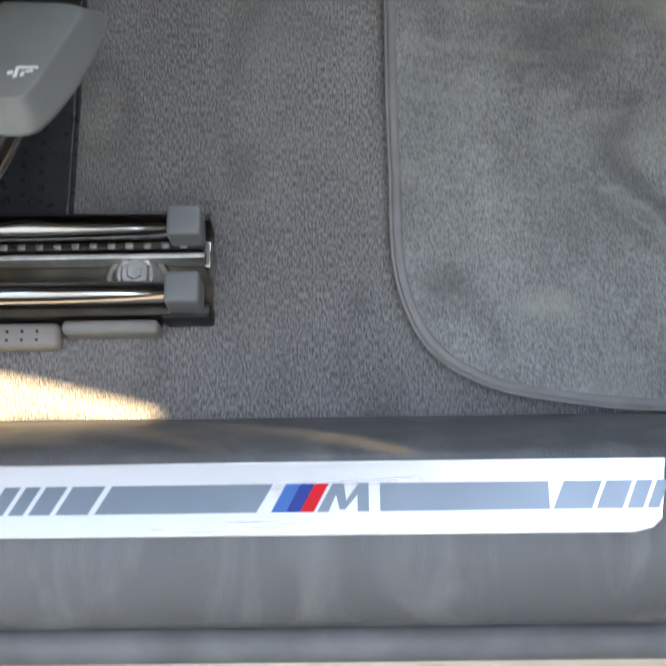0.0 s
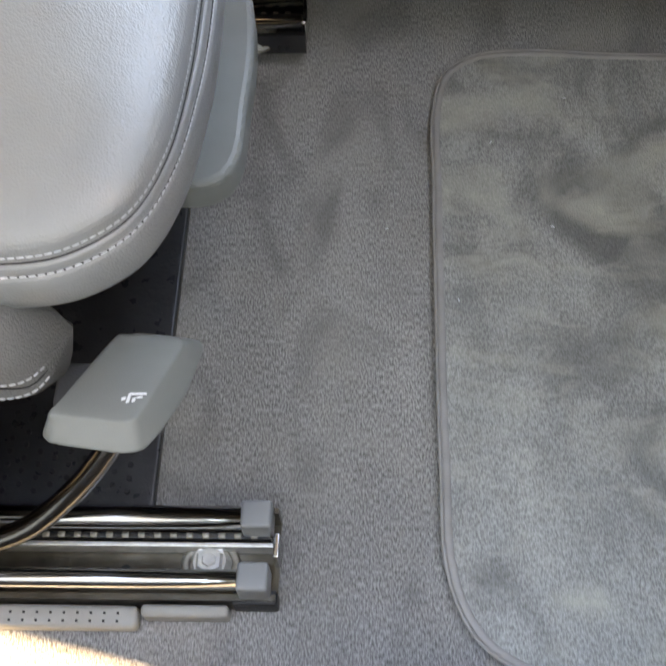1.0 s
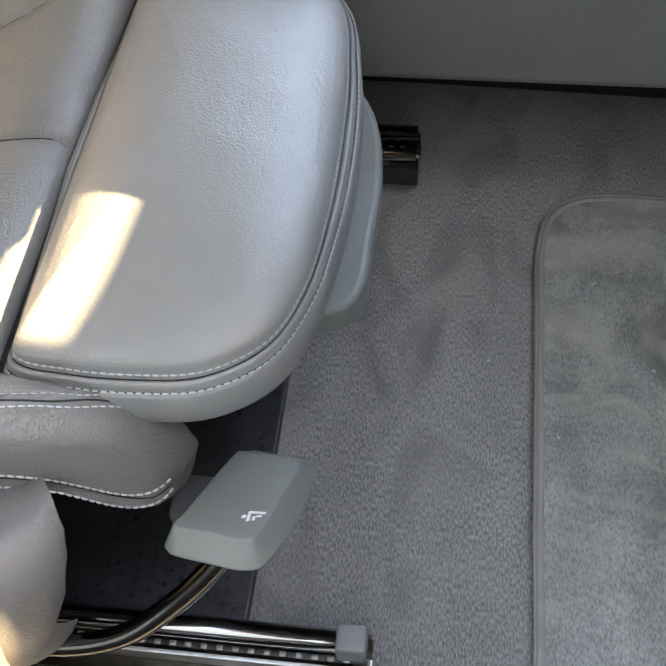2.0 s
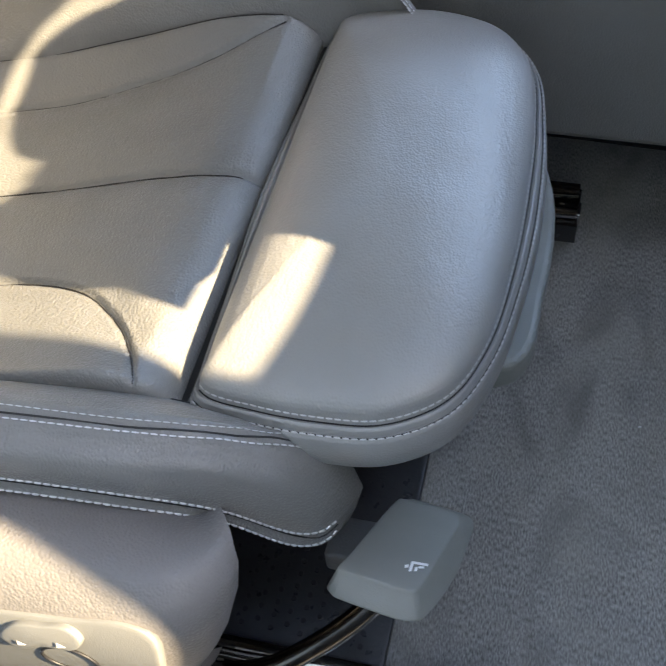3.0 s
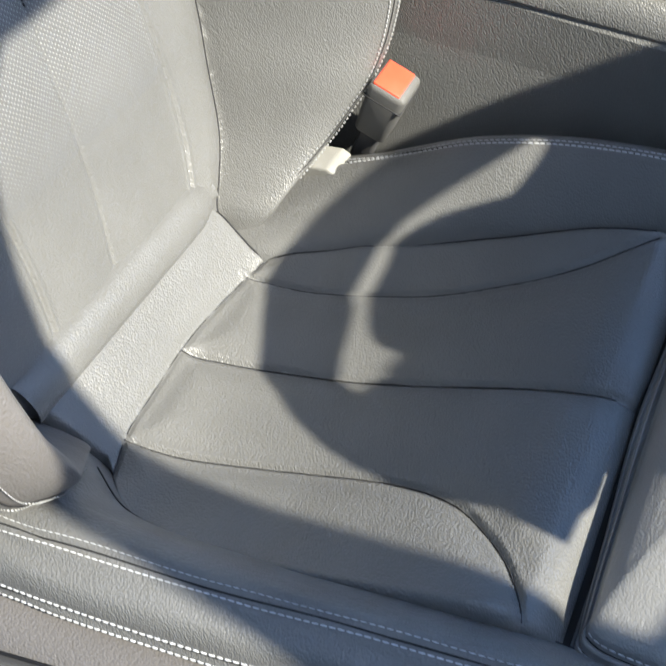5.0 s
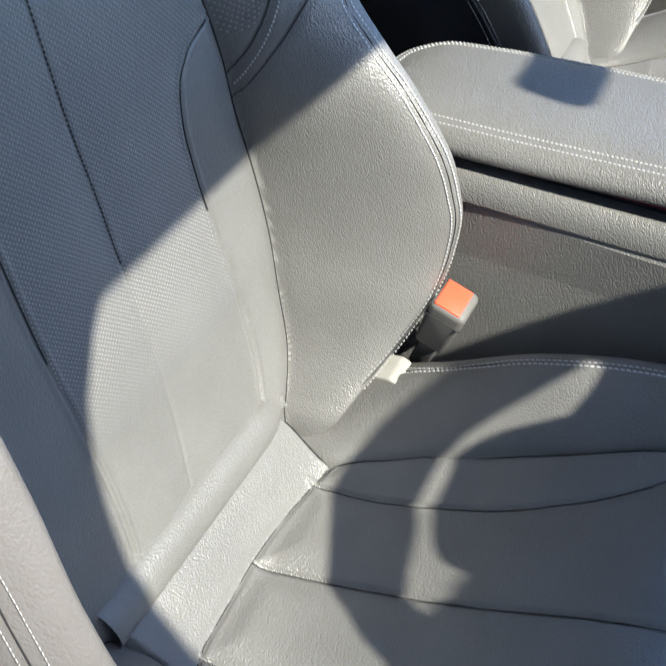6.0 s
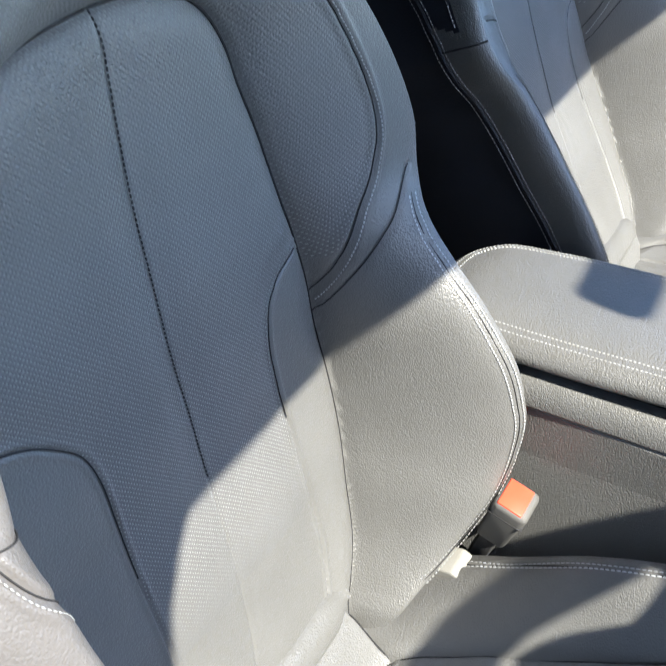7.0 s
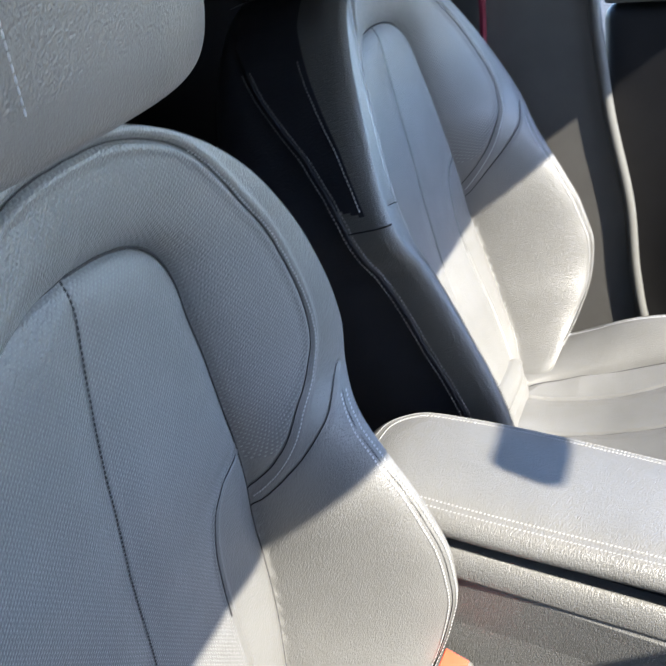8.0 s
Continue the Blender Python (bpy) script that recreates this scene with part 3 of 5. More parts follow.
def cushion_bolster(parent, side):
    """Raised side of the cushion, side -1 outboard, 1 inboard."""
    st = [-0.560, -0.52, -0.46, -0.36, -0.27, -0.20, -0.155, -0.125, -0.098]
    if side < 0:
        seam = [-0.118, -0.120, -0.152, -0.156, -0.153, -0.145, -0.139, -0.138, -0.132]
        edge = [-0.226, -0.226, -0.224, -0.217, -0.206, -0.196, -0.182, -0.166, -0.150]
        top = [0.288, 0.289, 0.290, 0.288, 0.283, 0.274, 0.259, 0.237, 0.203]
        low = [0.254, 0.254, 0.254, 0.252, 0.247, 0.237, 0.213, 0.181, 0.166]
        flare = [0.008, 0.008, 0.008, 0.008, 0.008, 0.009, 0.010, 0.016, 0.018]
        base = [0.232, 0.236, 0.236, 0.239, 0.248, 0.243, 0.222, 0.198, 0.185]
    else:
        seam = [0.102, 0.100, 0.117, 0.140, 0.155, 0.168, 0.182, 0.184, 0.178]
        edge = [0.215, 0.218, 0.215, 0.214, 0.218, 0.216, 0.206, 0.194, 0.182]
        top = [0.240, 0.242, 0.258, 0.293, 0.302, 0.299, 0.284, 0.256, 0.220]
        low = [0.21, 0.212, 0.222, 0.250, 0.262, 0.258, 0.240, 0.214, 0.192]
        base = [0.226, 0.222, 0.224, 0.238, 0.246, 0.240, 0.220, 0.195, 0.180]
        flare = [0.0] * 9
    nets = []
    for x, a, e, t, q, b, fl in zip(st, seam, edge, top, low, base, flare):
        s = -1 if side < 0 else 1
        w = abs(e) - abs(a)
        A, E = abs(a), abs(e)
        g = 0.006 * min(1.0, w / 0.07) if side > 0 else 0.0
        r = [(A - 0.014, b - 0.040), (A - 0.002, b - 0.008), (A + 0.0015, b + 0.001), (A + 0.006, b + 0.012 * (t - b) / 0.05), (A + 0.30 * w, b + 0.62 * (t - b)), (A + 0.52 * w, b + 0.90 * (t - b)), (E - 0.016 - g, t + 0.0005), (E - 0.0130 - g, t - 0.0026), (E - 0.0098 - g, t - 0.0010), (E - 0.0045, t - 0.0045), (E + 0.0015 + fl * 0.35, t - 0.008), (E + 0.003 + fl * 0.7, (t + q) / 2 + 0.003), (E + 0.0035 + fl * 0.85, q + 0.011), (E + 0.0010 + fl * 0.92, q + 0.005), (E + 0.0025 + fl, q - 0.001), (E - 0.002 + fl, q - 0.009), (E - 0.016 + fl * 0.5, q - 0.036)]
        nets.append([(x, s * p, z) for p, z in r])
    net = np.array(nets)
    nu, nv = 120, 90
    rows = np.stack([spline(net[i], nv) for i in range(len(st))])
    u = np.linspace(st[0], st[-1], nu)
    P = np.zeros((nu, nv, 3))
    for j in range(nv):
        P[:, j] = cubic(np.column_stack([st, rows[:, j]]), u)
    # round the front end
    k = np.clip((u + 0.118) / 0.020, 0, 1) ** 3
    c = P[:, nv // 2].copy()
    c[:, 2] -= 0.025
    c[:, 1] *= 0.92
    P = P + (c[:, None] - P) * (k * 0.985)[:, None, None]
    ob = part("cushion_bolster", sheet("cushion_bolster", P), LEATHER, parent)
    up = (0, side * 0.4, 1)
    length = np.concatenate([np.zeros((len(st), 1)), np.cumsum(np.linalg.norm(np.diff(net, axis=1), axis=2), axis=1)], 1)
    share = length / length[:, -1:]

    def on_skin(idx):
        """The line of one profile point, laid on the finished surface."""
        f = cubic(np.column_stack([st, share[:, idx]]), u) * (nv - 1)
        j = np.clip(f.astype(int), 0, nv - 2)
        g = (f - j)[:, None]
        r = np.arange(nu)
        line = P[r, j] * (1 - g) + P[r, j + 1] * g
        return line[(u > (-0.50 if idx == 2 else -0.555)) & (u < -0.104)]

    for idx, rad in ((7, 0.0006), (13, 0.0006)) + (((2, 0.0009),) if side < 0 else ()):
        part("seam", tube("seam", on_skin(idx), rad, 6, 110), SEAM, ob, "sunk dark seam")
    for idx, upv in ((6, up), (8, (0, side * 1.0, 0.6)), (12, (0, side, 0.15)), (14, (0, side, 0.1))):
        part("stitching", stitches("stitching", on_skin(idx), up=upv, lift=0.0006, width=0.0007), THREAD, ob, "pale twin stitching")
    return ob


def thigh_support(parent):
    line = [(-0.182, -0.138), (-0.150, -0.145), (-0.115, -0.145), (-0.083, -0.140), (-0.055, -0.120), (-0.040, -0.083), (-0.034, -0.030), (-0.033, 0.030), (-0.036, 0.095), (-0.046, 0.152), (-0.070, 0.184), (-0.11, 0.197), (-0.15, 0.196), (-0.180, 0.186), (-0.183, 0.165), (-0.184, 0.05), (-0.184, -0.06), (-0.183, -0.125)]
    n = 240
    o = spline(line, n, closed=True)
    c = np.array([-0.115, 0.02])
    ring = [(0.0, 0.016), (0.2, 0.0155), (0.4, 0.0138), (0.6, 0.0108), (0.75, 0.0072), (0.85, 0.0036), (0.92, 0.0002), (0.96, -0.0024), (0.98, -0.0044), (0.992, -0.0062), (1.0, -0.0085), (1.005, -0.0112), (1.009, -0.0108), (1.014, -0.0092), (1.020, -0.0104), (1.024, -0.0142), (1.028, -0.0148), (1.032, -0.0136), (1.037, -0.0152), (1.042, -0.021), (1.042, -0.030), (1.034, -0.039), (1.010, -0.048), (0.95, -0.055), (0.8, -0.060), (0.5, -0.062)]
    rr = np.array(ring)
    rr = np.column_stack([np.interp(np.linspace(0, len(ring) - 1, 4 * len(ring)), np.arange(len(ring)), rr[:, k]) for k in (0, 1)])
    P = np.zeros((len(rr), n, 3))
    for i, (s, dz) in enumerate(rr):
        q = c + (o - c) * min(s, 1.0)
        if s > 1:
            d = o - c
            d = d / np.linalg.norm(d, axis=1)[:, None]
            q = o + d * (s - 1) * 0.26
        P[i, :, :2] = q
        P[i, :, 2] = 0.257 + dz + 0.006 * np.sin((q[:, 0] + 0.19) * 18) * (s <= 1)
    # slight waviness of the thigh leather
    for i in range(len(rr)):
        for j in range(0, n):
            v = Vector((P[i, j, 0] * 22, P[i, j, 1] * 22, 3.1))
            P[i, j, 2] += 0.0011 * noise.noise(v)
    P[0] = P[0].mean(0)
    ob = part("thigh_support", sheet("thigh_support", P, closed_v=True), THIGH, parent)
    for s, dz in ((1.005, -0.0112), (1.027, -0.0146)):
        k = int(np.argmin(np.abs(rr[:, 0] - s) + 50 * np.abs(rr[:, 1] - dz)))
        part("seam", tube("seam", P[k][:int(n * 0.72):2], 0.0006, 6, 160), SEAM, ob, "sunk dark seam")
    for s, dz in ((1.001, -0.0090), (1.034, -0.0142)):
        k = int(np.argmin(np.abs(rr[:, 0] - s) + 50 * np.abs(rr[:, 1] - dz)))
        keep = P[k][:int(n * 0.72)]
        part("stitching", stitches("stitching", keep, up=(0.3, 0, 1), lift=0.001), THREAD, ob, "pale twin stitching")
    return ob


BACK_W = [(0.222, 0.118), (0.250, 0.142), (0.265, 0.164), (0.285, 0.190), (0.31, 0.212), (0.332, 0.229), (0.36, 0.240), (0.40, 0.245), (0.44, 0.244), (0.49, 0.241), (0.53, 0.239), (0.572, 0.243), (0.60, 0.256), (0.63, 0.262), (0.66, 0.256), (0.70, 0.238), (0.75, 0.206), (0.80, 0.160), (0.832, 0.115), (0.853, 0.070), (0.866, 0.025)]
BACK_RISE = [(0.222, 0.016), (0.250, 0.045), (0.28, 0.075), (0.32, 0.108), (0.36, 0.128), (0.40, 0.138), (0.44, 0.136), (0.49, 0.116), (0.53, 0.090), (0.565, 0.066), (0.60, 0.048), (0.64, 0.042), (0.72, 0.034), (0.80, 0.026), (0.85, 0.020), (0.874, 0.016)]
BACK_RISE_OUT = [(0.222, 0.016), (0.250, 0.050), (0.28, 0.085), (0.32, 0.118), (0.36, 0.135), (0.40, 0.142), (0.44, 0.141), (0.49, 0.133), (0.53, 0.122), (0.565, 0.110), (0.60, 0.097), (0.64, 0.079), (0.68, 0.054), (0.74, 0.038), (0.80, 0.028), (0.85, 0.020), (0.874, 0.016)]
BACK_X = [(0.240, -0.545), (0.27, -0.553), (0.36, -0.566), (0.47, -0.574), (0.55, -0.568), (0.65, -0.557), (0.79, -0.551), (0.88, -0.556)]
BACK_RISE_FAR = [(0.222, 0.016), (0.250, 0.045), (0.28, 0.072), (0.32, 0.098), (0.36, 0.113), (0.40, 0.119), (0.44, 0.117), (0.49, 0.106), (0.53, 0.093), (0.565, 0.081), (0.60, 0.070), (0.64, 0.060), (0.72, 0.046), (0.80, 0.030), (0.85, 0.020), (0.874, 0.016)]
BACK_RISE_FAR_OUT = [(0.222, 0.016), (0.250, 0.045), (0.28, 0.075), (0.32, 0.108), (0.36, 0.128), (0.40, 0.138), (0.44, 0.138), (0.49, 0.128), (0.53, 0.114), (0.565, 0.100), (0.60, 0.086), (0.64, 0.070), (0.72, 0.048), (0.80, 0.030), (0.85, 0.020), (0.874, 0.016)]
INSERT_EDGE = [(0.108, 0.222), (0.121, 0.250), (0.133, 0.260), (0.157, 0.291), (0.172, 0.344), (0.183, 0.394), (0.185, 0.449), (0.177, 0.504), (0.171, 0.543), (0.156, 0.592), (0.147, 0.614), (0.137, 0.642), (0.124, 0.683), (0.113, 0.713), (0.105, 0.742), (0.092, 0.764), (0.070, 0.780), (0.038, 0.789), (0.0, 0.792)]


def backrest(parent, outer_rise):
    near_door = outer_rise is BACK_RISE_OUT
    z = np.concatenate([np.linspace(0.222, 0.84, 388), np.linspace(0.8415, 0.866, 24)])
    w = np.linspace(-1, 1, 341)
    W = cubic(BACK_W, z)
    V = W[:, None] * w[None]
    Z = np.repeat(z[:, None], len(w), 1)
    half = spline(INSERT_EDGE, 90)
    wider = np.interp(half[:, 1], [0.55, 0.62], [1.0, 1.18 if near_door else 1.0])
    full = np.vstack([half * np.column_stack([-wider, np.ones(len(half))]), half[::-1][1:]])
    inside_w = np.interp(z, half[:, 1], half[:, 0])
    inside = (V < inside_w[:, None]) & (V > -(inside_w * np.interp(z, [0.55, 0.62], [1.0, 1.18 if near_door else 1.0]))[:, None]) & (Z < 0.792)
    d = gap_to(full, V, Z)
    edge_v = np.vstack([np.column_stack([-W, z]), np.column_stack([W, z])[::-1]])
    de = gap_to(edge_v[::4], V, Z)
    frac = np.where(inside, 0, d / (d + de + 1e-6))
    turn = np.sin(np.clip(frac, 0, 1) * np.pi / 2)
    crest = np.sin(np.clip(frac / 0.42, 0, 1) * np.pi / 2) ** 0.7 * (1 - 0.22 * np.clip((frac - 0.42) / 0.58, 0, 1) ** 2)
    inner = cubic(BACK_RISE if near_door else BACK_RISE_FAR_OUT, z)[:, None] * turn ** 0.85
    outer = cubic(outer_rise, z)[:, None] * (crest if near_door else turn ** 0.85)
    rise = inner + (outer - inner) * np.clip(-V / 0.10, 0, 1)
    X = cubic(BACK_X, z)[:, None] + rise
    # puffed insert, sunk seams
    A = np.abs(V)
    centre = spline([(-0.012, 0.25), (-0.006, 0.281), (0.006, 0.328), (0.014, 0.384), (0.016, 0.439), (0.014, 0.483), (0.010, 0.521), (0.002, 0.574), (-0.004, 0.626), (-0.008, 0.690), (-0.006, 0.739), (0.0, 0.792)], 60)
    panel = spline([(0.157, 0.579), (0.127, 0.569), (0.113, 0.555), (0.107, 0.529), (0.110, 0.484), (0.114, 0.437), (0.116, 0.396), (0.115, 0.359), (0.109, 0.315), (0.093, 0.272), (0.085, 0.255)], 60)
    panel_out = spline([(-0.149, 0.612), (-0.136, 0.606), (-0.117, 0.596), (-0.098, 0.580), (-0.085, 0.565), (-0.077, 0.542), (-0.072, 0.501), (-0.069, 0.454), (-0.067, 0.413), (-0.067, 0.374), (-0.070, 0.318), (-0.082, 0.262), (-0.086, 0.252)], 60)
    wing = spline([(0.1725, 0.516), (0.1736, 0.526), (0.1760, 0.541), (0.1812, 0.564), (0.1915, 0.591), (0.207, 0.615), (0.215, 0.645), (0.211, 0.672), (0.195, 0.711), (0.171, 0.753), (0.148, 0.781), (0.121, 0.813), (0.097, 0.833), (0.066, 0.847), (0.034, 0.855), (0.0, 0.857)], 80)
    diag = spline([(0.1755, 0.497), (0.1772, 0.511), (0.1802, 0.525), (0.187, 0.5445), (0.199, 0.5635), (0.219, 0.582), (0.246, 0.607)], 40)
    diag_out = spline([(0.158, 0.604), (0.185, 0.624), (0.212, 0.638), (0.250, 0.648)], 30)
    dc = gap_to(centre, V, Z)
    dp = np.minimum(gap_to(panel, V, Z), gap_to(panel_out, V, Z))
    dw = gap_to(wing, A, Z)
    dd = np.where(V > 0, gap_to(diag, A, Z), gap_to(diag_out, A, Z))
    di = d
    near = np.minimum(np.minimum(dc, dp), di)
    X += np.where(inside, 0.003 * (1 - np.exp(-(near / 0.02) ** 2)), 0)
    X -= 0.0012 * np.exp(-(dc / 0.0017) ** 2) * inside + 0.0014 * np.exp(-(dp / 0.0018) ** 2) * inside
    X -= 0.0038 * np.exp(-(di / 0.0024) ** 2) + 0.0045 * np.exp(-(di / 0.010) ** 2)
    X -= (0.0022 * np.exp(-(dw / 0.0018) ** 2) + np.where(V > 0, 0.0030, 0.0010) * np.exp(-(dd / 0.0024) ** 2)) * (~inside)
    X += 0.0016 * np.exp(-((dw - 0.005) / 0.003) ** 2) * (~inside)
    X += 0.0011 * np.exp(-((dp - 0.0034) / 0.0015) ** 2) * inside
    front = np.stack([X, V, Z], 2)
    # rounded edge that turns to the flank
    nz = len(z)
    cols = []
    wrap = np.interp(z, [0.25, 0.385, 0.475, 0.55, 0.64, 0.67, 0.71, 0.775, 0.83, 0.874], [0.030, 0.045, 0.050, 0.050, 0.050, 0.056, 0.072, 0.112, 0.140, 0.145])
    for f, outw in ((0.07, 0.004), (0.16, 0.0062), (0.30, 0.0070), (0.42, 0.0066), (0.55, 0.0060), (0.70, 0.0052), (0.85, 0.0042), (1.0, 0.003)):
        cols.append((f, outw))
    L = [np.stack([X[:, 0] - f * wrap, V[:, 0] - o, z], 1) for f, o in reversed(cols)]
    R = [np.stack([X[:, -1] - f * wrap, V[:, -1] + o, z], 1) for f, o in cols]
    P = np.concatenate([np.stack(L, 1), front, np.stack(R, 1)], 1)
    topc = P[-1].copy()
    extra = []
    for b, up in ((0.006, 0.002), (0.016, 0.002), (0.03, 0.0)):
        t = topc.copy()
        t[:, 0] -= b
        t[:, 2] += up
        extra.append(t)
    P = np.concatenate([P, np.stack(extra)], 0)
    ob = part("backrest", sheet("backrest", P), LEATHER, parent)
    nc = len(cols)
    me = ob.data
    me.materials.append(PERF)
    me.materials.append(DARKLEATHER)
    me.materials.append(SMOOTH)
    ncol = P.shape[1] - 1
    idx = np.zeros((P.shape[0] - 1, ncol), int)
    pz, pa = Z[:-1, :-1], A[:-1, :-1]
    pv = V[:-1, :-1]
    perf = inside[:-1, :-1] & (pz > 0.37) & ~((pz < 0.579) & (pv > np.interp(pz, panel[::-1, 1], panel[::-1, 0]))) & ~((pz < 0.612) & (pv < np.interp(pz, panel_out[::-1, 1], panel_out[::-1, 0])))
    wv = np.interp(pz, wing[:, 1], wing[:, 0])
    inwing = (pa < wv - 0.004) & (pz > np.where(pv < 0, 0.70, 0.56)) & (pz < 0.862) & ~inside[:-1, :-1]
    idx[: nz - 1, nc: nc + len(w) - 1] = perf | inwing
    # Pinkish cast of the door-side light put into the outboard bolster's colour.
    if near_door:
        idx[: nz - 1, nc: nc + len(w) - 1][(pv < 0) & ~inside[:-1, :-1] & (pz < 0.652)] = 3
    # dark inset on the upper flank, with a rounded lower end
    for k, (f, o) in enumerate(cols[:-1]):
        if f >= 0.42:
            idx[: nz - 1, nc + len(w) - 1 + k + 1] = np.where(z[:-1] > 0.652 + 0.02 * (f - 0.7), 2, 0)
            idx[: nz - 1, nc - 2 - k] = np.where(z[:-1] > 0.652 + 0.02 * (f - 0.7), 2, 0)
    me.polygons.foreach_set("material_index", idx.reshape(-1))
    # twin stitch rows
    def at(v, zz):
        j = np.searchsorted(z, zz)
        j = min(max(j, 1), nz - 1)
        row = X[j]
        return (float(np.interp(v, V[j], row)) + 0.0012, v, zz)
    part("seam", tube("seam", [(float(cubic(BACK_X, p)[0]) - 0.0066, v, p) for v, p in full], 0.0011, 6, 200), SEAM, ob, "sunk dark seam")
    part("stitching", stitches("stitching", [at(v, q) for v, q in centre if q > 0.462], up=(1, 0, 0), width=0.0012, pitch=0.0036, length=0.0027, lift=0.0002), SEAM, ob, "dark stitching")
    for s in (-1, 1):
        for c in ((panel if s > 0 else panel_out * [-1, 1]), wing, (diag if s > 0 else diag_out)):
            part("seam", tube("seam", [at(s * v, q) for v, q in c[1:] if q > 0.45], 0.0005, 6, 90), SEAM, ob, "sunk dark seam")
        part("stitching", stitches("stitching", [at(s * (v + 0.0026), q - 0.0020) for v, q in wing[1:62]], up=(1, 0, 0), width=0.0009, pitch=0.0034, length=0.0022), THREADGREY, ob, "pale stitching")
        def edge_row(off, lo=0.262, hi=0.588):
            return [at(s * (float(np.interp(q, z, W)) - off - float(np.interp(q, [0.30, 0.50, 0.57], [0.0, 0.003, 0.006]))), q) for q in np.linspace(lo, hi, 44)]
        part("seam", tube("seam", [(x - 0.0012, v, q) for x, v, q in edge_row(0.0072)], 0.0006, 6, 90), SEAM, ob, "sunk dark seam")
        for off in (0.0042, 0.0115):
            pts = edge_row(off)
            part("stitching", stitches("stitching", pts, up=(1, s * 0.8, 0), width=0.0008, pitch=0.0036, length=0.0024), THREADGREY, ob, "pale twin stitching")
        # flank band, side shell
        ks = np.linspace(0, nz - 1, 90).astype(int)
        xe = X[ks, 0 if s < 0 else -1] - wrap[ks]
        ve = s * (W[ks] + 0.003)
        ze = z[ks]
        xb = np.interp(ze, [0.25, 0.5, 0.88], [-0.66, -0.70, -0.70])
        G = []
        for f, o in ((0, 0.0), (0.04, -0.002), (0.3, 0.0), (0.7, -0.004), (0.95, -0.02), (1.0, -0.04)):
            G.append(np.stack([xe + (xb - xe) * f, ve + s * o, ze], 1))
        part("side_shell", sheet("side_shell", np.stack(G, 1)), DARKLEATHER, ob, "black side of the backrest")
        part("piping", tube("piping", np.stack([xe, ve + s * 0.0004, ze], 1)[4:80], 0.0022, 8, 90), DARKLEATHER, ob, "dark piping along the flank")
        for off in (-0.005, 0.005):
            pts = np.stack([xe + off, ve + s * 0.0012, ze], 1)[6:80]
            part("stitching", stitches("stitching", pts, up=(0, s, 0), width=0.0010), THREADGREY, ob, "grey twin stitching")
        # stitched border of the dark inset, and the joint across the flank
        rim_z = np.linspace(0.652, 0.80, 40)
        rim_x = np.interp(rim_z, z, X[:, 0 if s < 0 else -1] - 0.48 * wrap)
        rim_v = s * (np.interp(rim_z, z, W) + 0.0066)
        part("stitching", stitches("stitching", np.stack([rim_x, rim_v, rim_z], 1), up=(0, s, 0), width=0.0010), THREADGREY, ob, "grey stitching round the dark inset")
        jx, jw = (float(np.interp(0.632, z, q)) for q in (X[:, 0 if s < 0 else -1], wrap))
        part("seam", tube("seam", [(jx - f * jw, s * (float(np.interp(0.632, z, W)) + o + 0.0003), 0.632) for f, o in [(0.0, 0.001)] + cols], 0.0010, 6, 20), SEAM, ob, "dark joint across the flank")
    xb = [-0.66, -0.70, -0.70]
    zz = np.linspace(0.25, 0.874, 40)
    G = np.array([[(np.interp(q, [0.25, 0.5, 0.88], xb) - 0.004, t * (np.interp(q, z, W) - 0.03), q) for t in np.linspace(-1, 1, 16)] for q in zz])
    part("back_shell", sheet("back_shell", G), BLACKPLASTIC, parent, "black plastic rear shell")
    # roll between cushion and backrest
    roll = [(-0.553, 0.249), (-0.5445, 0.2525), (-0.5405, 0.259), (-0.5405, 0.267), (-0.5435, 0.2755), (-0.5490, 0.2825), (-0.558, 0.287)]
    rc = spline(roll, 20)
    vv = np.linspace(-0.125, 0.119, 40)
    G = []
    for v in vv:
        f = 1 - 0.45 * np.clip((v - 0.075) / 0.037, 0, 1) ** 2
        G.append([(-0.560 + (x + 0.560) * f, v, 0.262 + (q - 0.262) * f) for x, q in rc])
    G = np.array(G)
    part("lower_roll", sheet("lower_roll", G), LEATHER, parent)
    return ob


def head_restraint(parent):
    nu, nv = 60, 80
    a = np.linspace(-np.pi / 2, np.pi / 2, nu)
    b = np.linspace(0, 2 * np.pi, nv, endpoint=False)
    P = np.zeros((nu, nv, 3))
    for i, u in enumerate(a):
        for j, q in enumerate(b):
            p = 0.32
            cu, su = np.sign(np.cos(u)) * abs(np.cos(u)) ** p, np.sign(np.sin(u)) * abs(np.sin(u)) ** p
            cq, sq = np.sign(np.cos(q)) * abs(np.cos(q)) ** 0.55, np.sign(np.sin(q)) * abs(np.sin(q)) ** 0.55
            zz = 0.972 + 0.110 * su
            wdt = 0.157 + 0.016 * (zz - 0.88) / 0.19
            P[i, j] = (-0.560 + 0.052 * cu * cq - 0.03 * (zz - 0.88), wdt * cu * sq, zz)
    ob = part("head_restraint", sheet("head_restraint", P, closed_v=True), SMOOTH, parent)
    for s in (-1, 1):
        part("post", tube("post", [(-0.585, s * 0.065, 0.84), (-0.58, s * 0.065, 0.90), (-0.578, s * 0.065, 0.95)], 0.006, 12, 8), CHROME, parent)
    pts = [(-0.5065 - 0.03 * (q - 0.88), -0.054, q) for q in np.linspace(0.895, 1.06, 12)]
    part("stitching", stitches("stitching", pts, up=(1, 0, 0)), THREAD, ob, "pale stitching")
    return ob


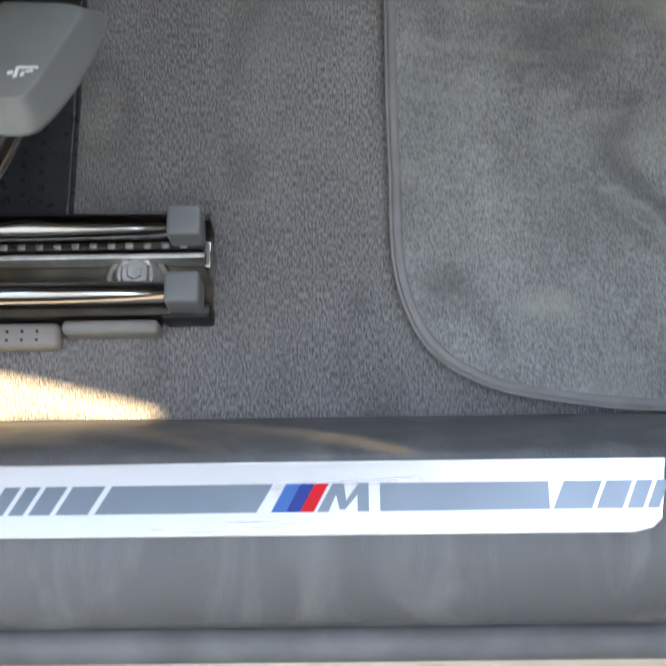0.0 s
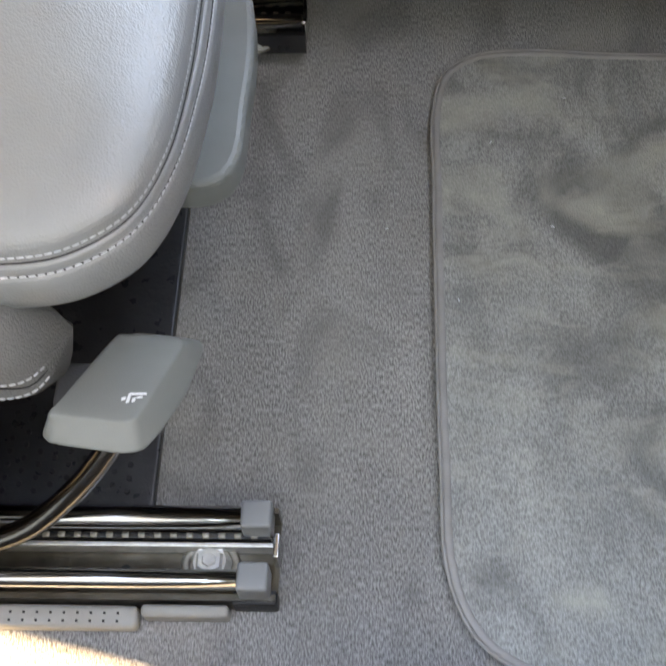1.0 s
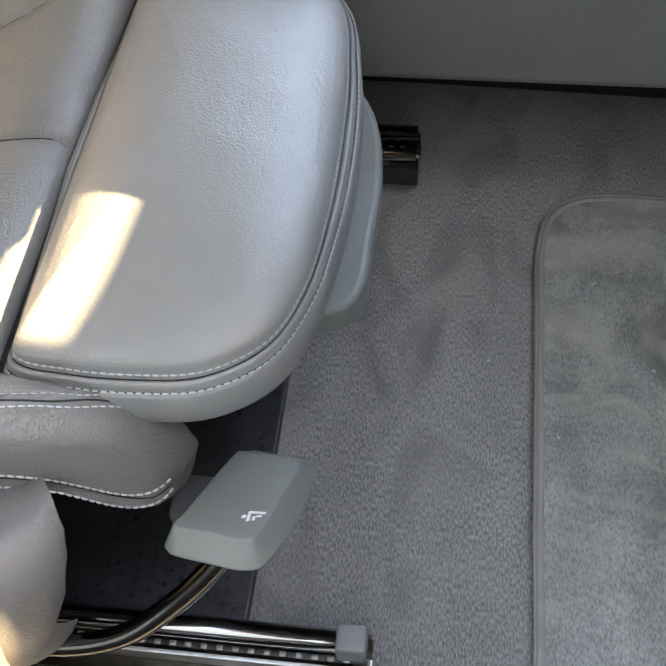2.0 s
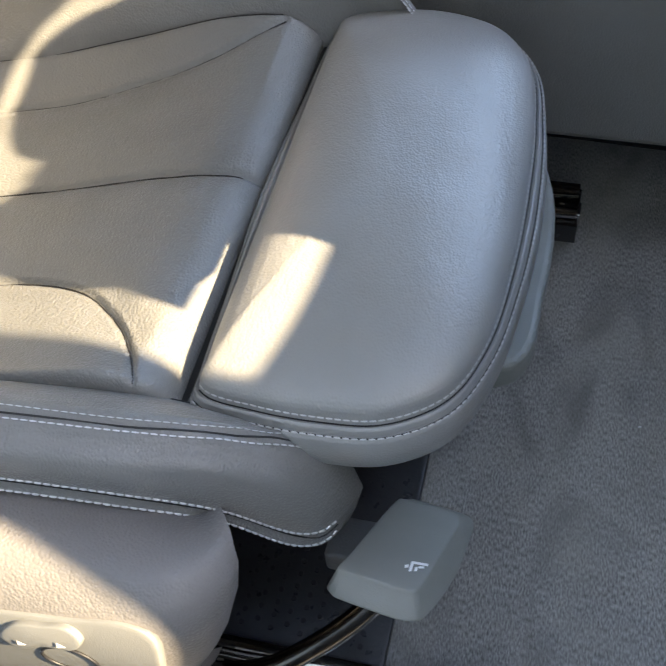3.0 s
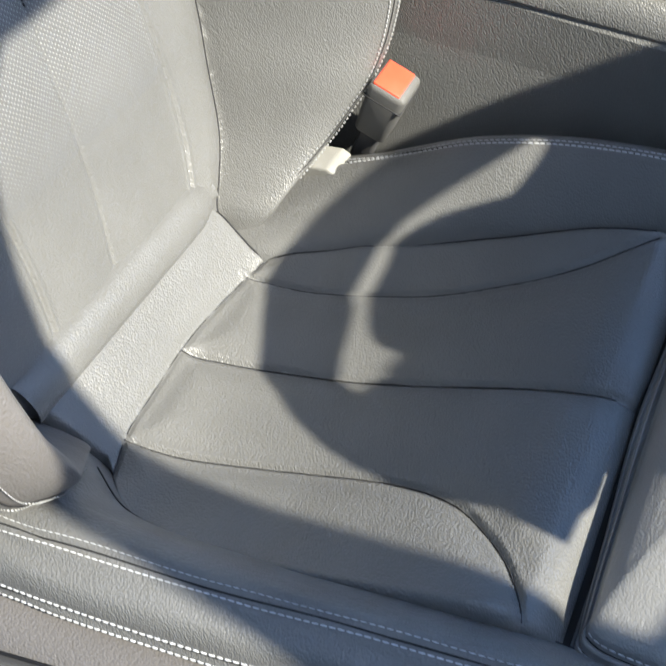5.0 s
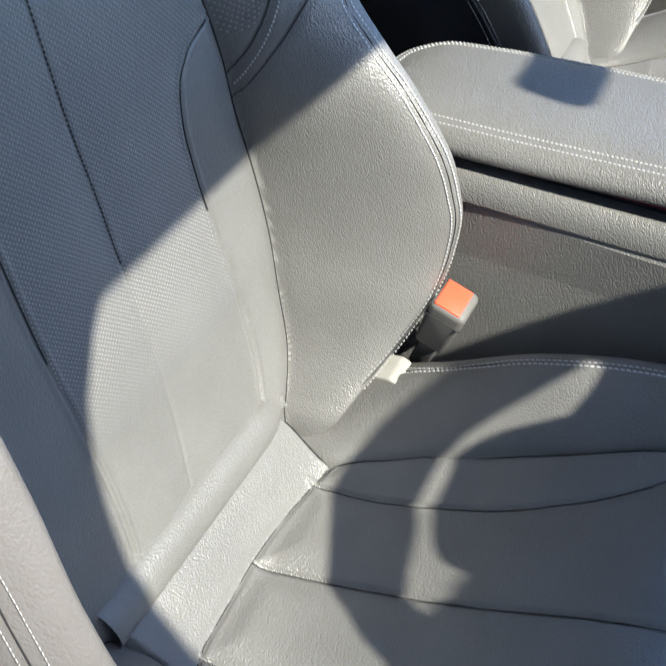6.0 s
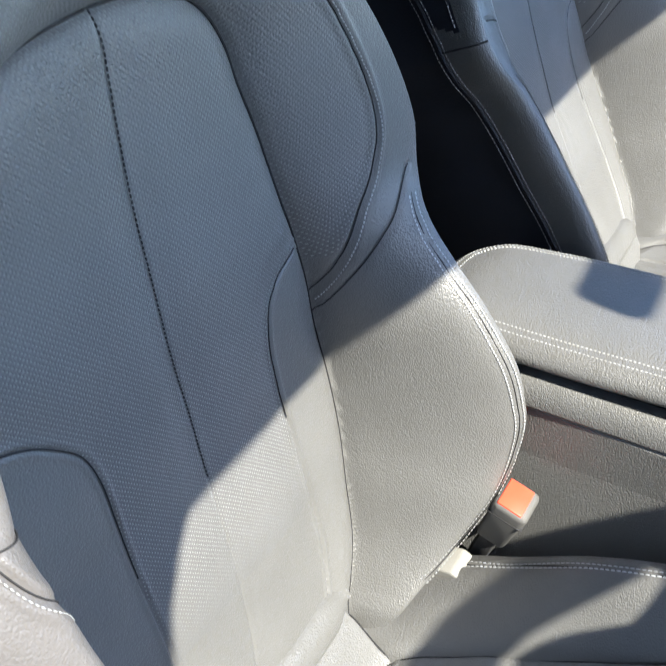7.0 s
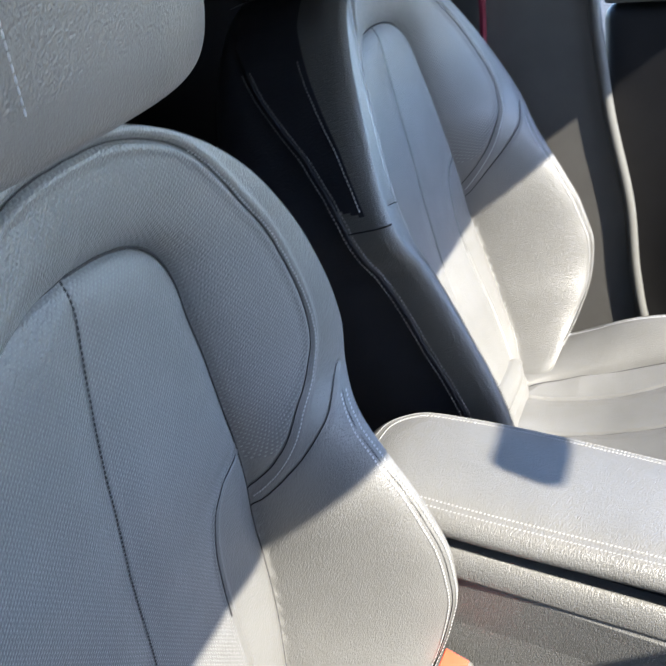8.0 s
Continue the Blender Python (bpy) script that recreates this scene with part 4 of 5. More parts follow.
VAL = [(-0.200, 0.2340), (-0.217, 0.2415), (-0.234, 0.2428), (-0.248, 0.238), (-0.259, 0.227), (-0.266, 0.212), (-0.2695, 0.195), (-0.270, 0.175), (-0.267, 0.13), (-0.258, 0.09), (-0.244, 0.06)]


def side_valance(parent):
    """Outboard flank of the cushion base: a shoulder that bulges out and turns down, with its switches."""
    pc = spline(VAL, 120)
    al = np.concatenate([[0], np.cumsum(np.linalg.norm(np.diff(pc, axis=0), axis=1))])
    tang = np.gradient(pc, axis=0)
    out = np.column_stack([tang[:, 1], -tang[:, 0]]) / np.linalg.norm(tang, axis=1)[:, None]

    def skin(x, s, off=0.0):
        y, q = np.interp(s, al, pc[:, 0]), np.interp(s, al, pc[:, 1])
        ny, nz = np.interp(s, al, out[:, 0]), np.interp(s, al, out[:, 1])
        return (x, float(y + ny * off), float(q + nz * off))

    xf = lambda s: float(np.interp(s, [0, 0.03, 0.05, 0.065, 0.08, 0.12, 0.2], [-0.172, -0.160, -0.146, -0.140, -0.140, -0.150, -0.180]))
    P = []
    for f in np.concatenate([np.linspace(0, 0.90, 60), np.linspace(0.905, 1.0, 24)]):
        row = []
        for s in np.linspace(0, al[-1], 90):
            x1 = xf(s)
            x = -0.60 + (x1 + 0.60) * f
            k = np.clip((x - x1 + 0.045) / 0.045, 0, 1)
            p = skin(x, s)
            drop = 0.010 * k**2 * np.clip((0.05 - s) / 0.03, 0, 1) + 0.014 * np.clip((x + 0.25) / 0.11, 0, 1) ** 1.5 * np.clip((0.046 - s) / 0.030, 0, 1)
            row.append((x, p[1] + 0.040 * (1 - np.sqrt(max(0, 1 - k * k))), p[2] - 0.006 * k**3 - drop))
        P.append(row)
    ob = part("side_valance", sheet("side_valance", np.array(P)), SMOOTH, parent)

    def patch(name, edge, off, mat_, owner, label="", crown=0.0, n=14):
        """A plate that follows the flank, inside a closed outline in (x, run)."""
        o = spline(edge, 80, closed=True)
        c = o.mean(0)
        R = []
        for f, h in [(1.0, -0.004), (1.0, off * 0.6), (0.985, off * 0.92)] + [(q, off + crown * (1 - q * q)) for q in np.linspace(0.95, 0.0, n)]:
            R.append([skin(*(c + (p - c) * f), h) for p in o])
        return part(name, sheet(name, np.array(R), closed_v=True), mat_, owner, label)

    low = patch("lower_trim", [(-0.283, 0.083), (-0.257, 0.079), (-0.211, 0.073), (-0.178, 0.0695), (-0.168, 0.075), (-0.166, 0.092), (-0.172, 0.13), (-0.185, 0.185), (-0.24, 0.192), (-0.278, 0.185), (-0.280, 0.130)], 0.0016, GREYPLASTIC, parent, "smooth grey plastic lower trim")
    patch("panel_gap", [(-0.565, 0.076), (-0.50, 0.065), (-0.427, 0.056), (-0.360, 0.0485), (-0.324, 0.0465), (-0.310, 0.0515), (-0.300, 0.0615), (-0.2935, 0.078), (-0.2905, 0.092), (-0.297, 0.106), (-0.36, 0.116), (-0.45, 0.124), (-0.545, 0.122)], 0.0012, BLACKPLASTIC, parent, "dark gap round the switch panel")
    panel = patch("switch_panel", [(-0.56, 0.078), (-0.50, 0.067), (-0.427, 0.058), (-0.360, 0.0505), (-0.325, 0.0485), (-0.313, 0.053), (-0.303, 0.062), (-0.297, 0.078), (-0.294, 0.092), (-0.300, 0.104), (-0.36, 0.114), (-0.45, 0.122), (-0.54, 0.120)], 0.0085, DARKTRIM, parent, "grey plastic switch panel")
    patch("recess", [(-0.55, 0.084), (-0.50, 0.074), (-0.427, 0.0655), (-0.360, 0.058), (-0.328, 0.055), (-0.316, 0.060), (-0.309, 0.070), (-0.309, 0.078), (-0.33, 0.086), (-0.38, 0.095), (-0.45, 0.102), (-0.54, 0.102)], 0.0078, DARKTRIM, panel, "dark inner field of the switch panel")
    for x0, x1, s0, s1 in ((-0.3510, -0.3493, 0.067, 0.0755), (-0.3493, -0.3400, 0.0655, 0.0673), (-0.3493, -0.3430, 0.0700, 0.0714), (-0.3435, -0.3418, 0.0714, 0.0752)):
        me = sheet("mark", np.array([[skin(x, s, 0.0094) for s in np.linspace(s1, s0, 4)] for x in (x0, x1)]))
        part("mark", me, WHITE, panel, "white printed mark")
    knob = patch("knob", [(-0.250, 0.094), (-0.242, 0.082), (-0.226, 0.078), (-0.210, 0.0765), (-0.2045, 0.083), (-0.209, 0.090), (-0.226, 0.093), (-0.243, 0.100)], 0.0050, GREYPLASTIC, parent, "grey seat adjuster toggle", 0.001)
    for x, s in ((-0.2385, 0.0905), (-0.2165, 0.0855)):
        me = sheet("mark", np.array([[skin(x + dx, s + ds * (1 - dx / 0.005), 0.0072) for ds in (0.0018, -0.0018)] for dx in (0.0, 0.0025, 0.0048)]))
        part("mark", me, WHITE, knob, "white printed arrow")
    ring = [skin(-0.2165 + 0.0155 * math.cos(a), 0.1075 + 0.0125 * math.sin(a), 0.0022) for a in np.linspace(0, 2 * math.pi, 30, endpoint=False)]
    part("cap_ring", tube("cap_ring", ring, 0.0009, 6, 60, True), BLACKPLASTIC, parent, "round cap outline")
    return ob


def car_seat(place, label, outer_rise):
    s = empty("car_seat", place, label, "car seat", "front seats")
    cushion_insert(s)
    for k in (-1, 1):
        cushion_bolster(s, k)
    thigh_support(s)
    backrest(s, outer_rise)
    head_restraint(s)
    side_valance(s)
    part("cushion_base", box("cushion_base", (-0.56, -0.13, 0.10), (-0.16, 0.17, 0.165), 0.02), BLACKPLASTIC, s, "black underside of the cushion")
    gap = part("cushion_gap", box("cushion_gap", (-0.1965, -0.150, 0.17), (-0.1825, 0.176, 0.2365), 0.002), BLACKPLASTIC, s, "black joint behind the thigh support")
    part("bead", tube("bead", [(-0.1885, -0.148, 0.2375), (-0.1882, 0.0, 0.2380), (-0.1895, 0.172, 0.2375)], 0.0011, 8, 30), RUBBER, gap, "thin grey bead in the joint")
    fair = spline([(-0.060, -0.040), (-0.036, -0.040), (-0.0215, -0.030), (-0.0145, 0.030), (-0.0135, 0.080), (-0.020, 0.128), (-0.036, 0.165), (-0.070, 0.185)], 30)
    part("front_fairing", prism("front_fairing", [tuple(q) for q in fair] + [(-0.14, 0.185), (-0.14, -0.040)], "z", 0.146, 0.170, 0.008, 3), FAIRING, s, "grey plastic fairing under the cushion front")
    return s


seat = car_seat((0, CX, 0), "grey leather sport seat with white twin stitching, partly sunlit", BACK_RISE_OUT)
far_seat = car_seat((0, CX + STEP, 0), "grey leather sport seat beyond the centre console, half sunlit", BACK_RISE_FAR)
for ob in far_seat.children:
    if ob.name.split(".")[0] in ("backrest", "head_restraint", "back_shell", "post", "lower_roll"):
        ob.matrix_basis = Matrix.Translation((-0.461, 0, 0.25)) @ Matrix.Rotation(radians(-14.3), 4, "Y") @ Matrix.Translation((0.50, 0, -0.25))

# ---- release lever ----
lever = empty("seat_lever", (0, 0, 0), "grey plastic seat release lever on a black steel bar", "seat lever")
top = spline([(-0.0798, 0.1312), (-0.0790, 0.1328), (-0.0760, 0.1332), (-0.0640, 0.1340), (-0.0500, 0.1345), (-0.0440, 0.1325), (-0.0420, 0.1265), (-0.0440, 0.115), (-0.0490, 0.092), (-0.0535, 0.0715), (-0.0560, 0.0660), (-0.0610, 0.0640), (-0.075, 0.0650), (-0.0960, 0.0660), (-0.0984, 0.0666), (-0.0982, 0.0690), (-0.0960, 0.075), (-0.0905, 0.095)], 140, closed=True)
mid_l = np.array([-0.070, 0.100])


def lever_z(x, y):
    """Height of the sloping top of the lever."""
    return 0.1645 - 0.15 * (x + 0.07) - 0.48 * (y - 0.10)


rings = []
for f, out_, dz in ((0.0, 0, 0.0010), (0.5, 0, 0.0010), (0.88, 0, 0.0008), (0.965, 0, 0.0006), (0.985, 0, 0.0003), (1.0, 0.0003, -0.0006), (1.0, 0.0009, -0.0016), (1.0, 0.0014, -0.0024), (1.0, 0.0056, -0.0076), (1.0, 0.0098, -0.0128), (1.0, 0.0104, -0.0142), (1.0, 0.0095, -0.0160), (0.97, 0.0, -0.0170), (0.0, 0, -0.0170)):
    q = mid_l + (top - mid_l) * f
    d = top - mid_l
    d = d / np.linalg.norm(d, axis=1)[:, None]
    flare = np.clip((top[:, 0] + 0.093 + (top[:, 1] < 0.07) * 0.02) / 0.02, 0, 1) * np.clip((0.146 - top[:, 1]) / 0.014, 0, 1)
    q = q + d * (out_ * flare)[:, None] * [0.9, 1.25]
    rings.append(np.column_stack([q, lever_z(q[:, 0], q[:, 1]) + dz]))
handle = part("handle", sheet("handle", np.array(rings), closed_v=True), LEVERGREY, lever)
for k, (x0, y0, x1, y1) in enumerate(((-0.0672, 0.0790, -0.0652, 0.0812), (-0.0645, 0.0772, -0.0630, 0.0845), (-0.0640, 0.0835, -0.0555, 0.0852), (-0.0618, 0.0782, -0.0603, 0.0812), (-0.0600, 0.0812, -0.0572, 0.0826))):
    V = [(x + 0.002, y, lever_z(x + 0.002, y) + 0.0011 + up) for up in (0, 0.0004) for x, y in ((x0, y0), (x1, y0 + 0.001), (x1, y1 + 0.001), (x0, y1))]
    part("mark", mesh("mark", V, [(4, 5, 6, 7), (0, 1, 5, 4), (1, 2, 6, 5), (2, 3, 7, 6), (3, 0, 4, 7)], False), WHITE, handle, "white printed pictogram stroke")
part("neck", box("neck", (-0.118, 0.098, 0.110), (-0.082, 0.126, 0.130), 0.003), DARKTRIM, lever, "grey root of the lever")
part("bar", tube("bar", [(-0.068, 0.096, 0.142), (-0.078, 0.086, 0.125), (-0.096, 0.074, 0.100), (-0.120, 0.062, 0.075), (-0.146, 0.050, 0.058), (-0.175, 0.043, 0.051), (-0.25, 0.040, 0.050)], 0.0072, 14, 50), DARKCHROME, lever, "glossy black bent steel bar")

# ---- centre console ----
console = empty("centre_console", (0, 0, 0), "grey leather centre console with padded armrest", "centre console")
def leaned(me):
    for v in me.vertices:
        if v.co.y < 0.62:
            v.co.y -= 0.014 + max(0.0, 0.36 - v.co.z) * 0.14
    return me


part("body", leaned(prism("body", [(-0.60, 0.12), (0.9, 0.12), (0.9, 0.25), (0.1, 0.29), (-0.05, 0.326), (-0.27, 0.367), (-0.44, 0.398), (-0.53, 0.405), (-0.60, 0.36)], "y", 0.546, 0.745, 0.006)), LEATHER, console)
zt = [(-0.05, 0.326), (-0.27, 0.367), (-0.44, 0.398), (-0.53, 0.405)]
bx = np.linspace(-0.55, -0.05, 30)
bz = np.interp(bx, [q[0] for q in zt[::-1]], [q[1] for q in zt[::-1]])
part("upper_band", sheet("upper_band", np.array([[(x, 0.556, z + 0.010), (x, 0.541, z + 0.0115), (x, 0.536, z + 0.0095), (x, 0.5310, z - 0.001), (x, 0.5270, z - 0.011), (x, 0.5274, z - 0.0135), (x, 0.536, z - 0.016)] for x, z in zip(bx, bz)])), LEATHER, console, "sloping upper band of the console")
filler = part("gap_filler", prism("gap_filler", [(x, z) for x, z in zip(bx, bz)] + [(-0.05, 0.350), (-0.26, 0.391), (-0.51, 0.426), (-0.545, 0.426)], "y", 0.553, 0.69), BLACKPLASTIC, console, "black recess under the armrest lid")
part("red_strip", tube("red_strip", [(-0.42, 0.5515, 0.409), (-0.33, 0.5515, 0.394), (-0.24, 0.5515, 0.378)], 0.0012, 8, 20), BELTRED, filler, "thin dark red strip in the recess")
lid_line = spline([(-0.05, 0.547), (-0.25, 0.546), (-0.46, 0.546), (-0.505, 0.550), (-0.535, 0.564), (-0.549, 0.590), (-0.552, 0.625), (-0.545, 0.665), (-0.520, 0.690), (-0.47, 0.700), (-0.25, 0.702), (-0.05, 0.70)], 200)
lid_n = np.gradient(lid_line, axis=0)
lid_n = np.column_stack([lid_n[:, 1], -lid_n[:, 0]]) / np.linalg.norm(lid_n, axis=1)[:, None]
if (lid_n[20] @ (np.array([-0.3, 0.61]) - lid_line[20])) < 0:
    lid_n = -lid_n


def lid_z(x):
    return np.interp(x, [-0.56, -0.51, -0.26, -0.05], [0.451, 0.449, 0.413, 0.372])


rings = []
for o, dz in ((0.03, -0.022), (0.0, -0.022), (-0.007, -0.021), (-0.0095, -0.018), (-0.0075, -0.0125), (-0.003, -0.007), (0.002, -0.0035), (0.0065, -0.0016), (0.0090, -0.0016), (0.0115, -0.0008), (0.018, 0.001), (0.03, 0.003), (0.05, 0.0045), (0.082, 0.005)):
    q = lid_line + lid_n * min(o, 0.0115)
    if o > 0.0115:
        f = (o - 0.0115) / 0.0705
        mid_q = np.column_stack([np.clip(q[:, 0], -0.47, 9), np.full(len(q), 0.617)])
        q = q + (mid_q - q) * f
    rings.append(np.column_stack([q, lid_z(q[:, 0]) + dz]))
lid = part("armrest_lid", sheet("armrest_lid", np.array(rings)), LEATHER, console, "padded grey leather lid with twin stitching")
for o, dz in ((0.0055, -0.0022), (0.0125, -0.0004)):
    q = (lid_line + lid_n * o)[4:-4]
    part("stitching", stitches("stitching", np.column_stack([q, lid_z(q[:, 0]) + dz]), up=(0, 0, 1), lift=0.0004, width=0.0008, pitch=0.0036, length=0.0022), THREADGREY, lid, "pale twin stitching")

# ---- seat belt buckle ----
buckle = empty("belt_buckle", (0, 0, 0), "seat belt buckle with red release button beside seat", "belt buckle")
bk = pose(-0.435, 0.485, 0.319, 8, 28, 0)
housing = part("housing", box("housing", (-0.016, -0.017, -0.060), (0.017, 0.018, 0.0), 0.0055), PILLARTRIM, buckle)
for v in housing.data.vertices:
    f = 1 - 0.16 * min(1.0, max(0.0, -v.co.z - 0.012) / 0.048)
    v.co.x *= f
    v.co.y *= f
button = part("button", box("button", (-0.0130, -0.0145, -0.012), (0.0105, 0.0150, 0.0007), 0.0012), BUCKLERED, buckle, "red release button")
rim = part("joint", box("joint", (-0.0162, -0.0172, -0.0150), (0.0172, 0.0182, -0.0142), 0.0002), SEAM, buckle, "dark joint line")
stalk = part("stalk", box("stalk", (-0.009, -0.008, -0.105), (0.009, 0.008, -0.056), 0.003), DARKTRIM, buckle, "black flexible stalk")
for ob in (housing, button, rim, stalk):
    ob.matrix_basis = bk
anchor = empty("belt_anchor", (0, 0, 0), "pale belt anchor webbing beside the seat", "belt anchor")
part("webbing", prism("webbing", [(-0.528, 0.240), (-0.516, 0.257), (-0.482, 0.257), (-0.474, 0.252), (-0.482, 0.250), (-0.512, 0.238)], "y", 0.440, 0.472, 0.002), WEBBING, anchor)

# ---- shell of the car ----
tunnel = tagged(part("tunnel", prism("tunnel", [(0.648, -0.02), (0.642, 0.03), (0.63, 0.06), (0.60, 0.20), (0.57, 0.3), (0.72, 0.3), (0.72, -0.02)], "x", -0.6, 1.3), DARKTRIM), "dark grey side of the centre tunnel", "tunnel trim", kind="structure")
tunnel_foot = tagged(part("trim_tunnel", prism("trim_tunnel", [(-0.6, 0.660), (-0.6, 0.640), (0.0, 0.637), (0.25, 0.628), (0.5, 0.616), (1.3, 0.606), (1.3, 0.660)], "z", 0.0, 0.030, 0.004), BLACKPLASTIC), "black foot trim along the centre tunnel", "trim", kind="structure")
wheel = empty("steering_wheel", (0, 0, 0), "black leather steering wheel", "steering wheel")
wc, tilt = Vector((0.207, CX + 0.004, 0.620)), radians(25)
ux, uy = Vector((0, 1, 0)), Vector((math.sin(tilt), 0, math.cos(tilt)))
part("rim", tube("rim", [tuple(wc + 0.167 * (math.cos(a) * ux + max(math.sin(a), -0.53) * uy)) for a in np.linspace(0, 2 * math.pi, 32, endpoint=False)], 0.019, 14, 96, True), DARKLEATHER, wheel)
nn = ux.cross(uy)


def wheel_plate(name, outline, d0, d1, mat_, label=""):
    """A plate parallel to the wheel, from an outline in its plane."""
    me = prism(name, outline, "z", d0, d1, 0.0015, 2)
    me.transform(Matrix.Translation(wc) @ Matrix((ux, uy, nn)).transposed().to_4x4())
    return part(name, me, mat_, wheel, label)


hub_line = spline([(-0.088, 0.030), (-0.087, 0.050), (-0.072, 0.067), (-0.045, 0.077), (-0.022, 0.092), (-0.003, 0.107), (0.014, 0.102), (0.028, 0.088), (0.045, 0.068), (0.062, 0.030), (0.055, -0.030), (0.030, -0.065), (-0.030, -0.065), (-0.060, -0.030)], 80, closed=True)
wheel_plate("hub", [tuple(q) for q in hub_line], -0.003, 0.003, BLACKPLASTIC, "black hub cover")
wheel_plate("spoke", [(-0.075, 0.028), (-0.105, 0.020), (-0.128, 0.034), (-0.152, 0.045), (-0.160, -0.02), (-0.140, -0.06), (-0.10, -0.075), (-0.02, -0.085), (-0.02, 0.0)], -0.004, 0.004, BLACKPLASTIC)
wheel_plate("spoke", [(0.040, 0.066), (0.055, 0.078), (0.075, 0.094), (0.110, 0.110), (0.160, 0.030), (0.150, -0.03), (0.05, -0.04)], -0.004, 0.004, BLACKPLASTIC)
wheel_plate("spoke", [(-0.03, -0.05), (0.03, -0.05), (0.024, -0.09), (-0.024, -0.09)], -0.004, 0.004, BLACKPLASTIC)
grip = [(0.155 * math.cos(radians(a)), 0.155 * math.sin(radians(a))) for a in range(84, 160, 8)]
grip += [(r * math.cos(radians(a)), r * math.sin(radians(a))) for a, r in ((154, 0.139), (145, 0.133), (134, 0.119), (124, 0.114), (114, 0.114), (104, 0.119), (94, 0.127), (86, 0.139))]
wheel_plate("thumb_grip", grip, -0.003, 0.003, DARKLEATHER, "thumb grip inside the rim")
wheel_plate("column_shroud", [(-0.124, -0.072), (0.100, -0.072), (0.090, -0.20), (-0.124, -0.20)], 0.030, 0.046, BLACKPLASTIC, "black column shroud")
part("column", tube("column", [tuple(wc + 0.004 * nn), (0.32, CX, 0.57), (0.50, CX, 0.52)], 0.030, 16, 8), BLACKPLASTIC, wheel)
part("stalk", tube("stalk", [(0.30, CX - 0.02, 0.600), (0.285, 0.15, 0.610), (0.280, 0.095, 0.618), (0.280, 0.068, 0.622)], [0.007] * 8 + [0.0115] * 4, 12, 12), BLACKPLASTIC, wheel, "black indicator stalk")
dash = empty("dashboard", (0, 0, 0), "black dashboard with instrument hood", "dashboard")
part("top", prism("top", [(0.47, 0.45), (0.45, 0.68), (0.49, 0.735), (1.1, 0.76), (1.3, 0.70), (1.3, 0.2), (0.7, 0.3)], "y", -0.06, 1.34, 0.01), BLACKPLASTIC, dash)
part("hood", prism("hood", [(0.42, 0.70), (0.44, 0.815), (0.60, 0.830), (0.80, 0.72)], "y", 0.106, 0.43, 0.010, 3), BLACKPLASTIC, dash)


def strip3(name, a, b, thick, mat_, parent=None):
    """A band between two edge lines, with thickness upward."""
    A, B = np.array(a, float), np.array(b, float)
    n = 24
    A, B = spline(A, n), spline(B, n)
    up = np.array(thick)
    P = np.stack([A, B, B + up, A + up], 1)
    return part(name, sheet(name, P, closed_v=True), mat_, parent)


pillar = tagged(strip3("pillar_front", [(0.30, 0.110, 1.145), (0.345, 0.045, 1.130), (0.39, 0.002, 1.108), (0.46, -0.032, 1.07), (0.593, -0.062, 1.00), (0.741, -0.064, 0.935), (1.15, -0.095, 0.72)], [(0.30, -0.062, 1.145), (0.345, -0.085, 1.130), (0.39, -0.104, 1.108), (0.46, -0.123, 1.07), (0.52, -0.138, 1.043), (0.583, -0.150, 1.014), (0.636, -0.156, 0.987), (0.690, -0.166, 0.960), (0.736, -0.1835, 0.937), (0.776, -0.196, 0.917), (0.884, -0.222, 0.863), (0.986, -0.242, 0.812), (1.15, -0.29, 0.73)], (0.0, -0.001, -0.006), PAINT), "dark windscreen pillar", "pillar", kind="structure")
pillar_far = tagged(strip3("pillar_far", [(0.30, 1.30, 1.145), (0.593, 1.36, 1.00), (1.15, 1.40, 0.72)], [(0.30, 1.42, 1.145), (0.593, 1.46, 1.00), (1.15, 1.52, 0.72)], (0.01, 0, 0.03), PAINT), "dark windscreen pillar", "pillar", kind="structure")
roof = tagged(part("ceiling", box("ceiling", (-1.7, -0.055, 1.13), (0.345, 1.42, 1.17), 0.01), HEADLINER), "pale grey headliner", "ceiling", kind="structure")
rear = tagged(part("wall_rear", box("wall_rear", (-1.75, -0.1, -0.05), (-1.70, 1.42, 1.17), 0.0), BLACKPLASTIC), "dark rear bulkhead", "wall", kind="structure")
side = tagged(part("wall_side", box("wall_side", (-1.7, -0.12, -0.05), (-0.72, -0.07, 1.15), 0.0), BLACKPLASTIC), "dark door pillar and rear side", "wall", kind="structure")
front = tagged(part("wall_front", box("wall_front", (1.3, -0.1, -0.05), (1.35, 1.42, 0.72), 0.0), BLACKPLASTIC), "dark front bulkhead", "wall", kind="structure")
mirror = empty("rear_view_mirror", (0.475, 0.555, 1.05), "black rear-view mirror under the windscreen header", "mirror")
part("housing", box("housing", (-0.015, -0.125, 0.0), (0.015, 0.125, 0.055), 0.0148, 5), BLACKPLASTIC, mirror)
part("sensor_housing", box("sensor_housing", (-0.128, -0.020, 0.012), (-0.008, 0.098, 0.114), 0.010), BLACKPLASTIC, mirror, "black sensor housing at the header")
part("stalk", tube("stalk", [(0.0, 0.0, 0.045), (-0.05, 0.0, 0.085), (-0.135, 0.0, 0.095)], 0.010, 12, 10), BLACKPLASTIC, mirror)
